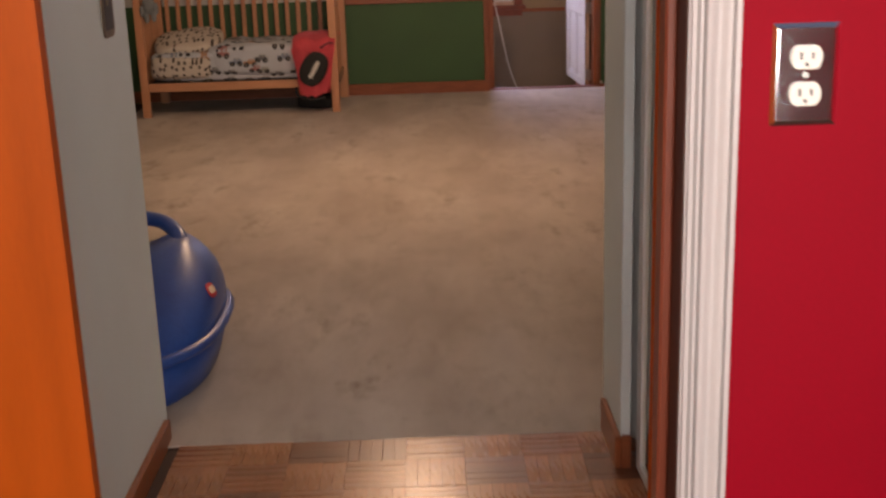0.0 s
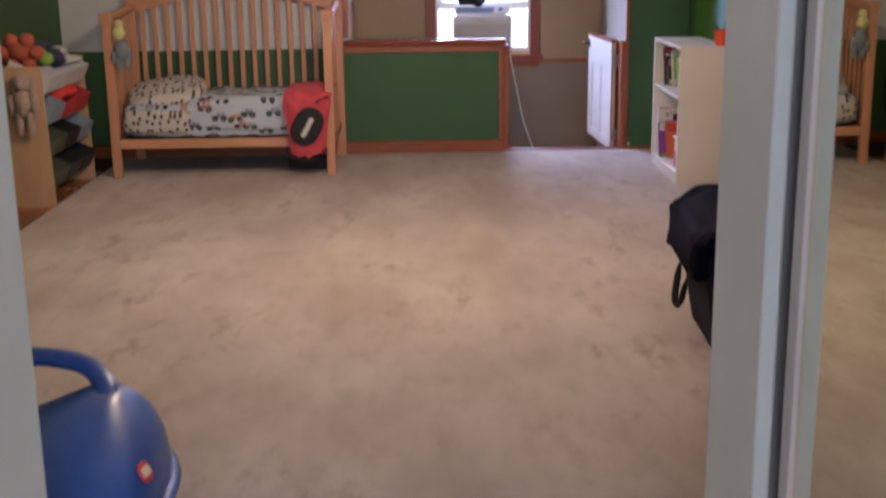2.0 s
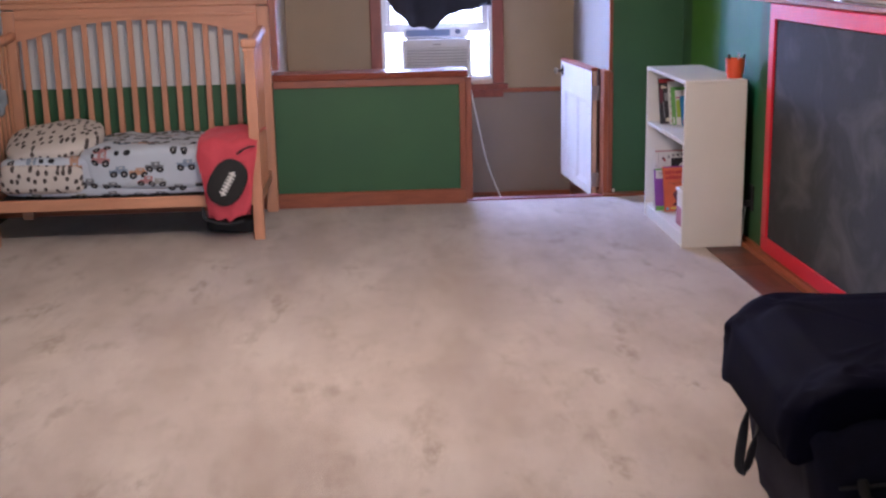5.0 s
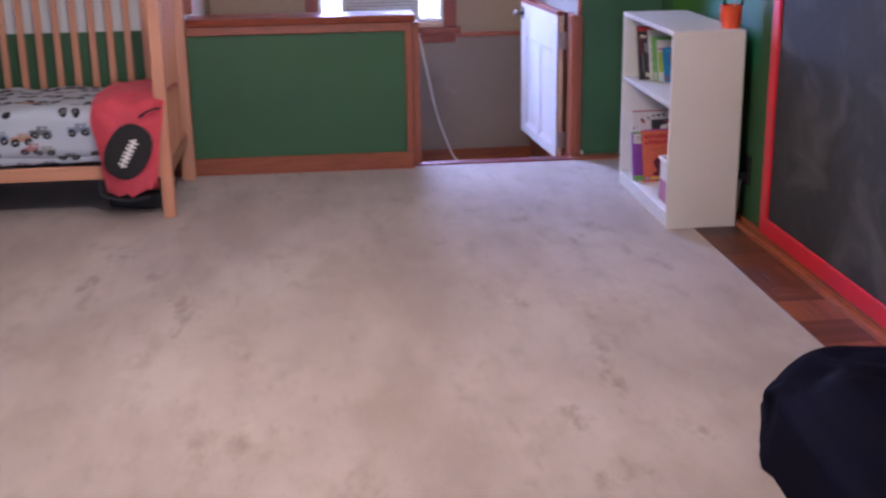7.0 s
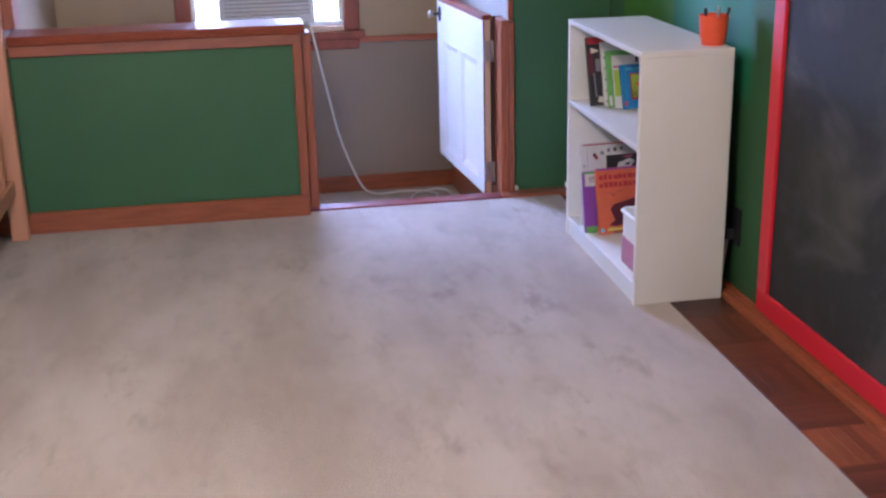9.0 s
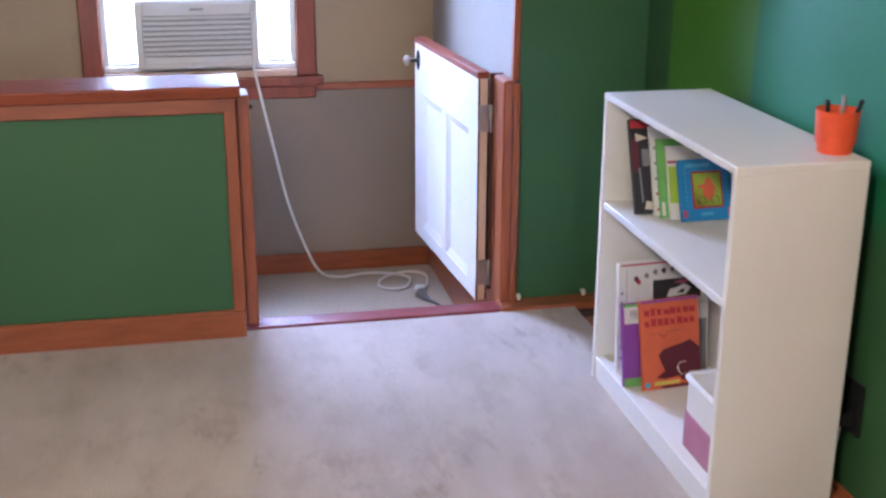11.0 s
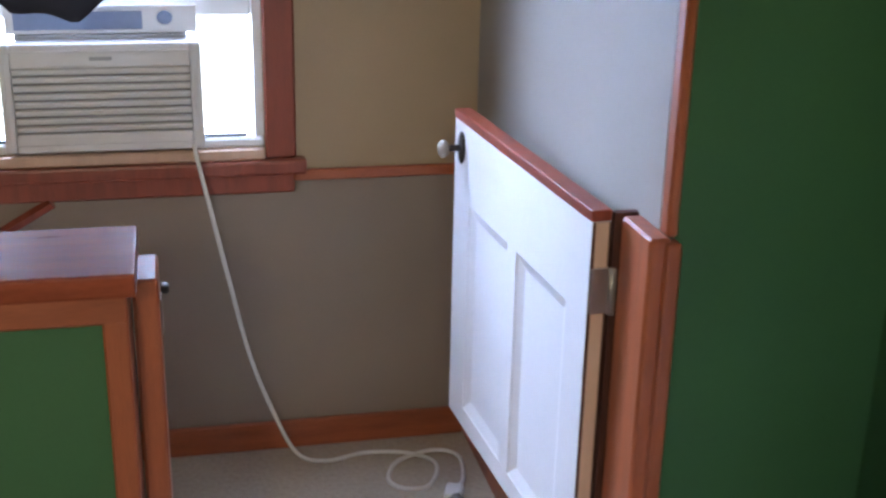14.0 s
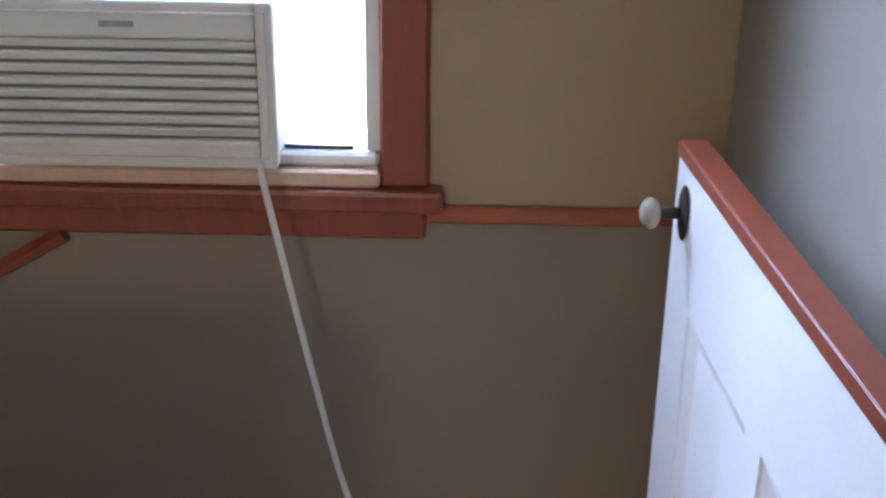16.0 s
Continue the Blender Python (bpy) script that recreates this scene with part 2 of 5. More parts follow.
TAN = mat("tan_wall_paint", (0.345, 0.256, 0.152), 0.65, var=0.07, scale=2.2, fine=150, bump=0.12)
TAUPE = mat("taupe_wall_paint", (0.238, 0.190, 0.145), 0.65, var=0.07, scale=2.2, fine=150, bump=0.12)
REDWALL = mat("crimson_wall_paint", (0.25, 0.0015, 0.009), 0.6, var=0.10, scale=3, fine=150, bump=0.10, spec=0.12)
ORANGE = mat("orange_wood", (0.34, 0.055, 0.003), 0.5, spec=0.2, var=0.14, scale=4, fine=60, bump=0.06, stretch=(6, 6, 0.6))
TRIM = mat("pine_trim_stain", (0.30, 0.085, 0.032), 0.38, var=0.24, scale=5, fine=50, bump=0.10, stretch=(1.2, 8, 8), rand=0.10)
TRIMV = mat("pine_trim_stain_upright", (0.30, 0.085, 0.032), 0.38, var=0.24, scale=5, fine=50, bump=0.10, stretch=(8, 8, 0.9), rand=0.10)
MAHOG = mat("mahogany_stain", (0.225, 0.052, 0.026), 0.4, var=0.22, scale=5, fine=50, bump=0.08, stretch=(8, 8, 0.9))
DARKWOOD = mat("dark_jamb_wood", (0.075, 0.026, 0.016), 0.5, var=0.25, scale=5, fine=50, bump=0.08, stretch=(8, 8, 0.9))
CRIBW = mat("honey_beech", (0.55, 0.262, 0.145), 0.42, var=0.14, scale=4, fine=60, bump=0.05, stretch=(7, 7, 0.9))
CRIBH = mat("honey_beech_rail", (0.55, 0.262, 0.145), 0.42, var=0.14, scale=4, fine=60, bump=0.05, stretch=(0.9, 7, 7))
BIRCH = mat("birch_board", (0.50, 0.315, 0.18), 0.5, var=0.10, scale=4, fine=70, bump=0.04, stretch=(6, 6, 0.8))
RAWWOOD = mat("bare_pine", (0.62, 0.44, 0.32), 0.6, var=0.10, scale=5, fine=60, bump=0.05, stretch=(7, 7, 0.9))
JOINT = mat("parquet_joint", (0.05, 0.022, 0.012), 0.8)
KNOB = mat("aged_ceramic", (0.27, 0.24, 0.19), 0.22, var=0.12, bump=0.02)
LAMINATE = mat("white_laminate", (0.74, 0.72, 0.67), 0.45, var=0.04, scale=3, fine=120, bump=0.03)
REDFRAME = mat("red_gloss_paint", (0.62, 0.012, 0.028), 0.4, var=0.08, scale=4, fine=90, bump=0.08)
CHALK = chalk_material()
STEEL = mat("satin_steel", (0.42, 0.40, 0.38), 0.35, metal=0.9, var=0.1, fine=120, bump=0.03)
CHROME = mat("chrome", (0.85, 0.85, 0.86), 0.08, metal=1.0, var=0.02, bump=0.0)
BRONZE = mat("dark_bronze", (0.045, 0.035, 0.028), 0.45, metal=0.6, var=0.2, bump=0.05)
BRASS = mat("tarnished_brass", (0.20, 0.15, 0.10), 0.45, metal=0.7, var=0.3, scale=20, bump=0.06)
IVORY = mat("ivory_plastic", (0.78, 0.75, 0.66), 0.35, var=0.03, bump=0.02)
BLACK = mat("black_plastic", (0.012, 0.012, 0.013), 0.45, var=0.2, bump=0.05)
ACW = mat("off_white_plastic", (0.66, 0.65, 0.62), 0.42, var=0.04, bump=0.03)
GREYBLUE = mat("blue_grey_plastic", (0.20, 0.25, 0.36), 0.3, var=0.08, bump=0.02)
# ACW at half tone: painted shade behind the louvres, grey of badge and flange
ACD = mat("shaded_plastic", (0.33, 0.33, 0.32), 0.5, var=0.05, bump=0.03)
LEAD = mat("grey_rubber", (0.17, 0.17, 0.18), 0.6, var=0.1, bump=0.03)
CORD = mat("white_cord", (0.70, 0.69, 0.65), 0.5, var=0.05, bump=0.02)
BLUE = mat("blue_plastic", (0.012, 0.055, 0.24), 0.34, var=0.10, scale=6, fine=90, bump=0.04, tint=(0.018, 0.085, 0.33))
NAVY = mat("navy_nylon", (0.008, 0.008, 0.019), 0.75, var=0.35, scale=9, fine=260, bump=0.3, spec=0.12)
LIDN = mat("dark_navy_nylon", (0.0022, 0.0022, 0.009), 0.8, var=0.35, scale=9, fine=260, bump=0.3, spec=0.05)
STRAP = mat("black_webbing", (0.012, 0.012, 0.015), 0.7, var=0.2, fine=300, bump=0.3)
CORAL = mat("coral_fleece", (0.96, 0.15, 0.19), 0.85, var=0.10, scale=9, fine=240, bump=0.35, spec=0.2)
CORAL.node_tree.nodes["Principled BSDF"].inputs["Sheen Weight"].default_value = 0.7
CORAL.node_tree.nodes["Principled BSDF"].inputs["Sheen Tint"].default_value = (1.0, 0.35, 0.38, 1)
SHEET = cell_print("car_print_cotton", (0.46, 0.515, 0.58), 10.2, 1.15, toy_cars)
PILLOW = cell_print("spotted_cotton", (0.54, 0.50, 0.45), 22.0, 1.0, brush_spots)
BLACKCLOTH = mat("black_mesh_cloth", (0.016, 0.015, 0.015), 0.8, var=0.25, scale=9, fine=300, bump=0.3)
MESHCLOTH = mat("black_sports_mesh", (0.024, 0.021, 0.021), 0.8, var=0.25, scale=9, fine=300, bump=0.3)
WHITEINK = mat("white_print", (0.75, 0.74, 0.70), 0.7, var=0.05)
REDCLOTH = mat("red_cloth", (0.60, 0.04, 0.03), 0.8, var=0.12, fine=240, bump=0.2)
GOLD = mat("tan_cloth", (0.45, 0.31, 0.14), 0.8, var=0.12, fine=240, bump=0.2)
PLUSHG = mat("grey_brown_plush", (0.36, 0.27, 0.22), 0.95, var=0.2, scale=16, fine=260, bump=0.5)
PLUSHB = mat("blue_grey_plush", (0.20, 0.23, 0.25), 0.95, var=0.2, scale=16, fine=260, bump=0.5)
PLUSHY = mat("pale_yellow_plush", (0.55, 0.50, 0.22), 0.95, var=0.15, scale=16, fine=260, bump=0.5)
PLUSHO = mat("orange_plush", (0.42, 0.095, 0.05), 0.95, var=0.2, scale=14, fine=260, bump=0.5)
MIRROR = bpy.data.materials.new("mirror_silver")
MIRROR.use_nodes = True
MIRROR.node_tree.nodes["Principled BSDF"].inputs["Base Color"].default_value = (0.72, 0.70, 0.58, 1)
MIRROR.node_tree.nodes["Principled BSDF"].inputs["Metallic"].default_value = 1
MIRROR.node_tree.nodes["Principled BSDF"].inputs["Roughness"].default_value = 0.015
GLASS = glass_material()
DAY = glow("bright_daylight", (0.93, 0.97, 1.0), 5.0)


def ink(name, color, rough=0.5):
    return mat(name, color, rough, var=0.10, scale=14, fine=90, bump=0.02)


# ---- mesh helpers ----


def box(x0, y0, z0, x1, y1, z1, bevel=0.0, seg=1):
    bm = bmesh.new()
    bmesh.ops.create_cube(bm, size=1)
    for v in bm.verts:
        v.co = Vector(((x0 + x1) / 2 + v.co.x * (x1 - x0), (y0 + y1) / 2 + v.co.y * (y1 - y0), (z0 + z1) / 2 + v.co.z * (z1 - z0)))
    if bevel:
        bmesh.ops.bevel(bm, geom=bm.edges[:], offset=bevel, segments=seg, affect="EDGES", profile=0.6)
    return bm


def join(*bms):
    me = bpy.data.meshes.new("joined")
    out = bmesh.new()
    for b in bms:
        b.to_mesh(me)
        out.from_mesh(me)
        b.free()
    bpy.data.meshes.remove(me)
    return out


def turned(bm, m):
    bmesh.ops.transform(bm, matrix=m, verts=bm.verts)
    return bm


def cyl(r0, r1, h, seg=20, m=None, bevel=0.0):
    bm = bmesh.new()
    bmesh.ops.create_cone(bm, cap_ends=True, segments=seg, radius1=r0, radius2=r1, depth=h)
    if bevel:
        rim = [e for e in bm.edges if abs(e.verts[0].co.z - e.verts[1].co.z) < 1e-6]
        bmesh.ops.bevel(bm, geom=rim, offset=bevel, segments=2, affect="EDGES")
    bmesh.ops.translate(bm, verts=bm.verts, vec=(0, 0, h / 2))
    return turned(bm, m) if m else bm


def ball(c, r, seg=16, wob=0.0, freq=8.0):
    bm = bmesh.new()
    bmesh.ops.create_uvsphere(bm, u_segments=seg, v_segments=max(8, seg * 2 // 3), radius=1)
    r = r if isinstance(r, tuple) else (r, r, r)
    for v in bm.verts:
        k = 1 + wob * noise.noise(v.co * freq * 0.3 + Vector(c) * 5)
        v.co = Vector((c[0] + v.co.x * r[0] * k, c[1] + v.co.y * r[1] * k, c[2] + v.co.z * r[2] * k))
    return bm


def smooth_path(points, steps=6):
    pts = [Vector(p) for p in points]
    out = []
    for i in range(len(pts) - 1):
        a, b, c, d = pts[max(0, i - 1)], pts[i], pts[i + 1], pts[min(len(pts) - 1, i + 2)]
        for k in range(steps):
            t = k / steps
            out.append(0.5 * ((2 * b) + (c - a) * t + (2 * a - 5 * b + 4 * c - d) * t * t + (3 * b - a - 3 * c + d) * t ** 3))
    out.append(pts[-1])
    return out


def tube(points, r, seg=8, steps=6, flat=1.0):
    """A round cord or a bent bar along points; r may vary along it."""
    path = smooth_path(points, steps) if steps else [Vector(p) for p in points]
    bm, rings, up = bmesh.new(), [], Vector((0.13, 0.21, 1)).normalized()
    for i, p in enumerate(path):
        d = (path[min(i + 1, len(path) - 1)] - path[max(i - 1, 0)]).normalized()
        side = d.cross(up).normalized()
        top = side.cross(d).normalized()
        rad = r(i / (len(path) - 1)) if callable(r) else r
        rings.append([bm.verts.new(p + side * rad * math.cos(2 * math.pi * k / seg) + top * rad * flat * math.sin(2 * math.pi * k / seg)) for k in range(seg)])
    for a, b in zip(rings, rings[1:]):
        for k in range(seg):
            bm.faces.new((a[k], a[(k + 1) % seg], b[(k + 1) % seg], b[k]))
    bm.faces.new(rings[0][::-1])
    bm.faces.new(rings[-1])
    bmesh.ops.recalc_face_normals(bm, faces=bm.faces[:])
    return bm


def prism(outline, depth, m=None):
    """A flat outline in x and z, made depth thick along y."""
    bm = bmesh.new()
    front = [bm.verts.new((x, 0, z)) for x, z in outline]
    back = [bm.verts.new((x, depth, z)) for x, z in outline]
    bm.faces.new(front)
    bm.faces.new(back[::-1])
    for i in range(len(outline)):
        j = (i + 1) % len(outline)
        bm.faces.new((front[j], front[i], back[i], back[j]))
    bmesh.ops.recalc_face_normals(bm, faces=bm.faces[:])
    return turned(bm, m) if m else bm


def soft_box(x0, y0, z0, x1, y1, z1, round_=0.5, n=12, wob=0.0, freq=6.0):
    """A cushion: a superellipsoid filling the box, with uneven stuffing."""
    bm = bmesh.new()
    bmesh.ops.create_uvsphere(bm, u_segments=n * 3, v_segments=n * 2, radius=1)
    c = Vector(((x0 + x1) / 2, (y0 + y1) / 2, (z0 + z1) / 2))
    h = Vector(((x1 - x0) / 2, (y1 - y0) / 2, (z1 - z0) / 2))
    for v in bm.verts:
        p = Vector([math.copysign(abs(a) ** round_, a) for a in v.co])
        p = Vector((p.x * h.x, p.y * h.y, p.z * h.z)) + c
        k = wob * noise.noise(p * freq)
        v.co = p + v.co * k
    return bm


def link(name, bm, material, smooth=False):
    me = bpy.data.meshes.new(name)
    bm.to_mesh(me)
    bm.free()
    if smooth:
        for f in me.polygons:
            f.use_smooth = True
    me.materials.append(material)
    return new(name, me)


def thing(name, x, y, z, label, category, group="", kind="", rz=0):
    """An empty at the base of a thing; its parts are built in its own space."""
    ob = new(name)
    ob.matrix_world = pose(x, y, z, 0, 0, rz)
    ob.empty_display_size = 0.1
    return tagged(ob, label, category, group, kind)


def part(name, bm, material, parent, label="", smooth=False):
    """A part whose mesh is given in its thing's own space."""
    ob = link(name, bm, material, smooth)
    ob.parent = parent
    if label:
        ob["label"] = label
    return ob


def setting(name, bm, material, label="", category="", smooth=False):
    return tagged(link(name, bm, material, smooth), label, category, kind="structure")


def alone(name, bm, material, label, category, group="", smooth=True):
    return tagged(link(name, bm, material, smooth), label, category, group)


def letters(name, body, size, m, material, parent, depth=0.0015):
    cu = bpy.data.curves.new(name, "FONT")
    cu.body, cu.size, cu.extrude, cu.align_x, cu.align_y = body, size, depth, "CENTER", "CENTER"
    tmp = bpy.data.objects.new(name, cu)
    scene.collection.objects.link(tmp)
    me = bpy.data.meshes.new_from_object(tmp.evaluated_get(bpy.context.evaluated_depsgraph_get()))
    bpy.data.objects.remove(tmp)
    me.materials.clear()
    me.materials.append(material)
    ob = new(name, me)
    ob.parent = parent
    ob.matrix_local = m
    return ob

# ---- structure ----
XL, XR, YF, YW = -2.25, 2.06, 8.80, 10.18      # knee walls, far wall, stairwell's outer wall
KNEE, FLAT = 1.24, 2.28                         # knee wall and flat ceiling heights
RUN = (FLAT - KNEE) / math.tan(radians(39))     # plan width of a slope

setting("floor", box(XL - 0.2, -1.9, -0.22, XR + 0.2, 8.84, -0.014), JOINT, "dark subfloor under the parquet", "floor")
setting("carpet", box(-1.885, 2.47, -0.0139, 1.832, 8.825, 0.0, 0.004), CARPET, "beige cut-pile carpet with trodden patches and stains", "carpet")
setting("carpet_edge", box(-0.455, 2.4625, -0.0075, 0.731, 2.4698, -0.0035, 0.001), JOINT, "thin dark strip along the front edge of the carpet", "carpet edge")
setting("stair_threshold", box(0.755, 8.826, -0.03, 1.585, 8.905, 0.006, 0.006, 2), NOSING, "dark stained wooden nosing at the stair landing", "threshold")
setting("stair_riser", box(0.60, 8.88, -0.30, 1.64, 8.904, -0.031), TRIM, "stained wooden riser below the nosing", "riser")
setting("landing_floor", box(0.62, 8.905, -0.42, 1.65, 10.20, -0.30), BERBER, "beige carpeted stair landing one step down", "landing")
for i in range(5):
    z = -0.49 - 0.19 * i
    setting(f"stair_step_{i + 1}", box(0.62 - 0.25 * (i + 1), 8.90, z - 0.19, 0.62 - 0.25 * i, 10.20, z, 0.004), CARPET, "carpeted stair going down behind the half wall", "step")

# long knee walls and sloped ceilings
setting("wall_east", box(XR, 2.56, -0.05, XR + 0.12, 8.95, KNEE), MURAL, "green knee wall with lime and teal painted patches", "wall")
setting("wall_west", box(XL - 0.12, 2.56, -0.05, XL, 8.92, KNEE), GREEN, "dark green painted knee wall", "wall")
slope_r = prism([(XR + 0.12, KNEE - 0.097), (XR - RUN, FLAT), (XR - RUN, FLAT + 0.1), (XR + 0.12, KNEE + 0.1)], 7.72, pose(0, 2.56, 0))
slope_l = prism([(XL - 0.12, KNEE - 0.097), (XL + RUN, FLAT), (XL + RUN, FLAT + 0.1), (XL - 0.12, KNEE + 0.1)], 6.26, pose(0, 2.56, 0))
setting("ceiling_east_slope", slope_r, GREY, "pale grey sloped attic ceiling", "ceiling")
setting("ceiling_west_slope", slope_l, GREY, "pale grey sloped attic ceiling", "ceiling")
setting("ceiling", box(XL + RUN, -1.9, FLAT, XR - RUN, 10.30, FLAT + 0.1), GREY, "pale grey flat ceiling strip", "ceiling")
setting("knee_trim_east", box(XR - 0.018, 2.62, KNEE - 0.065, XR - 0.001, YF + 0.09, KNEE - 0.006, 0.004), TRIM, "stained wooden trim board along the ceiling line", "trim")
setting("knee_trim_west", box(XL + 0.001, 2.62, KNEE - 0.065, XL + 0.018, YF - 0.01, KNEE - 0.006, 0.004), TRIM, "stained wooden trim board along the ceiling line", "trim")
setting("baseboard_east", join(box(XR - 0.016, 2.62, -0.01, XR - 0.001, YF + 0.09, 0.030, 0.004), box(XR - 0.048, 2.62, -0.01, XR - 0.0165, YF + 0.09, 0.020, 0.006, 2)), TRIM, "stained pine baseboard", "baseboard")
setting("baseboard_west", box(XL + 0.001, 2.62, -0.01, XL + 0.016, YF - 0.01, 0.085, 0.004), TRIM, "stained pine baseboard", "baseboard")

# far wall left of the stairwell, green below and pale grey above
OL = -0.335                                     # stairwell opening's edge
setting("wall_north_lower", box(XL, YF, -0.05, OL, YF + 0.10, 0.728), GREEN, "dark green lower wall behind the crib", "wall")
up = prism([(XL, 0.728), (OL, 0.728), (OL, 1.43), (0.42, 2.17), (0.42, FLAT), (XL + RUN, FLAT), (XL, KNEE)], 0.10, pose(0, YF, 0))
setting("wall_north_upper", up, GREY, "pale grey upper wall with a clipped opening corner", "wall")
setting("baseboard_north", box(XL + 0.02, YF - 0.017, -0.005, OL - 0.01, YF - 0.001, 0.085, 0.004), TRIM, "stained pine baseboard behind the crib", "baseboard")
setting("opening_trim_upright", box(OL - 0.012, YF - 0.022, 0.80, OL + 0.040, YF + 0.11, 1.43, 0.004), TRIMV, "stained casing at the stairwell opening", "trim")
diag = prism([(OL - 0.012, 1.432), (OL + 0.040, 1.410), (0.44, 2.125), (0.40, 2.18)], 0.13, pose(0, YF - 0.022, 0))
setting("opening_trim_diagonal", diag, TRIMV, "slanted stained casing following the ceiling line", "trim")
setting("opening_trim_top", box(0.40, YF - 0.022, 2.125, 1.05, YF + 0.11, 2.20), TRIM, "stained head casing of the opening", "trim")
setting("wall_north_head", box(0.42, YF, 2.20, XR - RUN, YF + 0.10, FLAT), GREY, "pale grey wall over the opening", "wall")

# green wall on the other side of the opening
OR = 1.63
gz = KNEE + (XR - OR) * math.tan(radians(39))
right = prism([(OR + 0.012, -0.05), (XR, -0.05), (XR, KNEE), (OR + 0.012, gz - 0.01)], 0.08, pose(0, 8.905, 0))
setting("wall_north_east", right, GREEN, "dark green wall beside the stair gate", "wall")
setting("baseboard_north_east", box(1.586, 8.824, -0.013, XR - 0.035, 8.9045, 0.012, 0.005, 2), TRIM, "low stained board at the foot of the wall", "baseboard")
setting("corner_trim", box(OR - 0.006, 8.893, 0.735, OR + 0.014, 8.928, gz - 0.012, 0.005), TRIMV, "slim stained corner moulding", "trim")

# stairwell behind the half wall
def stairwell_wall():
    """The outer wall in pieces round the window opening."""
    wx0, wx1, wz0, wz1 = 0.312, 1.065, 0.56, 2.02
    join_up = join(box(-0.45, YW, 0.4925, wx0, YW + 0.14, FLAT), box(wx1, YW, 0.4925, 1.74, YW + 0.14, FLAT),
                   box(wx0, YW, 0.4925, wx1, YW + 0.14, wz0), box(wx0, YW, wz1, wx1, YW + 0.14, FLAT))
    setting("wall_stair_upper", join_up, TAN, "tan painted wall round the stair window", "wall")
    setting("wall_stair_lower", box(-0.45, YW, -1.6, 1.74, YW + 0.14, 0.4925), TAUPE, "taupe wall below the chair rail", "wall")


stairwell_wall()
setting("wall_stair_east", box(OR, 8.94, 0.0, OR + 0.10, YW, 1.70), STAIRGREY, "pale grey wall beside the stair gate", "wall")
setting("skirt_stair_east", box(OR - 0.018, 8.906, -0.30, OR + 0.10, YW - 0.001, 0.0, 0.003), TRIM, "stained skirt board above the landing", "baseboard")
setting("wall_stair_west", box(OL - 0.10, YF + 0.10, -1.6, OL, YW, FLAT), TAN, "tan painted stairwell wall", "wall")
setting("chair_rail", box(1.14, YW - 0.018, 0.484, OR - 0.001, YW - 0.0005, 0.514, 0.004), TRIM, "narrow stained chair rail", "trim")
setting("chair_rail_west", box(OL, YW - 0.018, 0.484, 0.214, YW - 0.0005, 0.514, 0.004), TRIM, "narrow stained chair rail", "trim")
setting("baseboard_stair", box(0.62, YW - 0.017, -0.30, OR - 0.019, YW - 0.0005, -0.215, 0.004), TRIM, "stained baseboard at the landing", "baseboard")


def half_wall():
    x0, x1 = -0.332, 0.766
    t = setting("half_wall", box(x0, 8.7930, -0.05, x1 - 0.03, 8.9050, 0.735), GREEN, "green half wall with stained pine frame at the stairs", "half wall")
    part("cap", box(x0, 8.7600, 0.740, x1 + 0.014, 8.9800, 0.775, 0.005, 2), CAPW, t, "glossy stained cap board")
    part("top_rail", box(x0, 8.7750, 0.695, x1, 8.7928, 0.7395, 0.003), TRIM, t)
    part("bottom_rail", box(x0 - 0.02, 8.7730, -0.004, x1, 8.7928, 0.086, 0.005), TRIM, t)
    part("end_stile", box(x1 - 0.036, 8.7755, 0.0865, x1, 8.9070, 0.7395, 0.003), TRIMV, t)
    part("back_board", box(x0, 8.9055, -1.5, x1 - 0.037, 8.9450, 0.7395), TAN, t)
    post = part("gate_post", box(x1 + 0.004, 8.8600, -0.02, x1 + 0.042, 8.9750, 0.728, 0.004), TRIMV, t, "stained strike post beside the gate")
    part("strike_plate", box(x1 + 0.0422, 8.9150, 0.615, x1 + 0.045, 8.9450, 0.675, 0.001), STEEL, post)
    part("latch_catch", box(x1 + 0.0435, 8.9500, 0.668, x1 + 0.056, 8.9700, 0.682, 0.003), BRONZE, post)
    return t


half_wall()


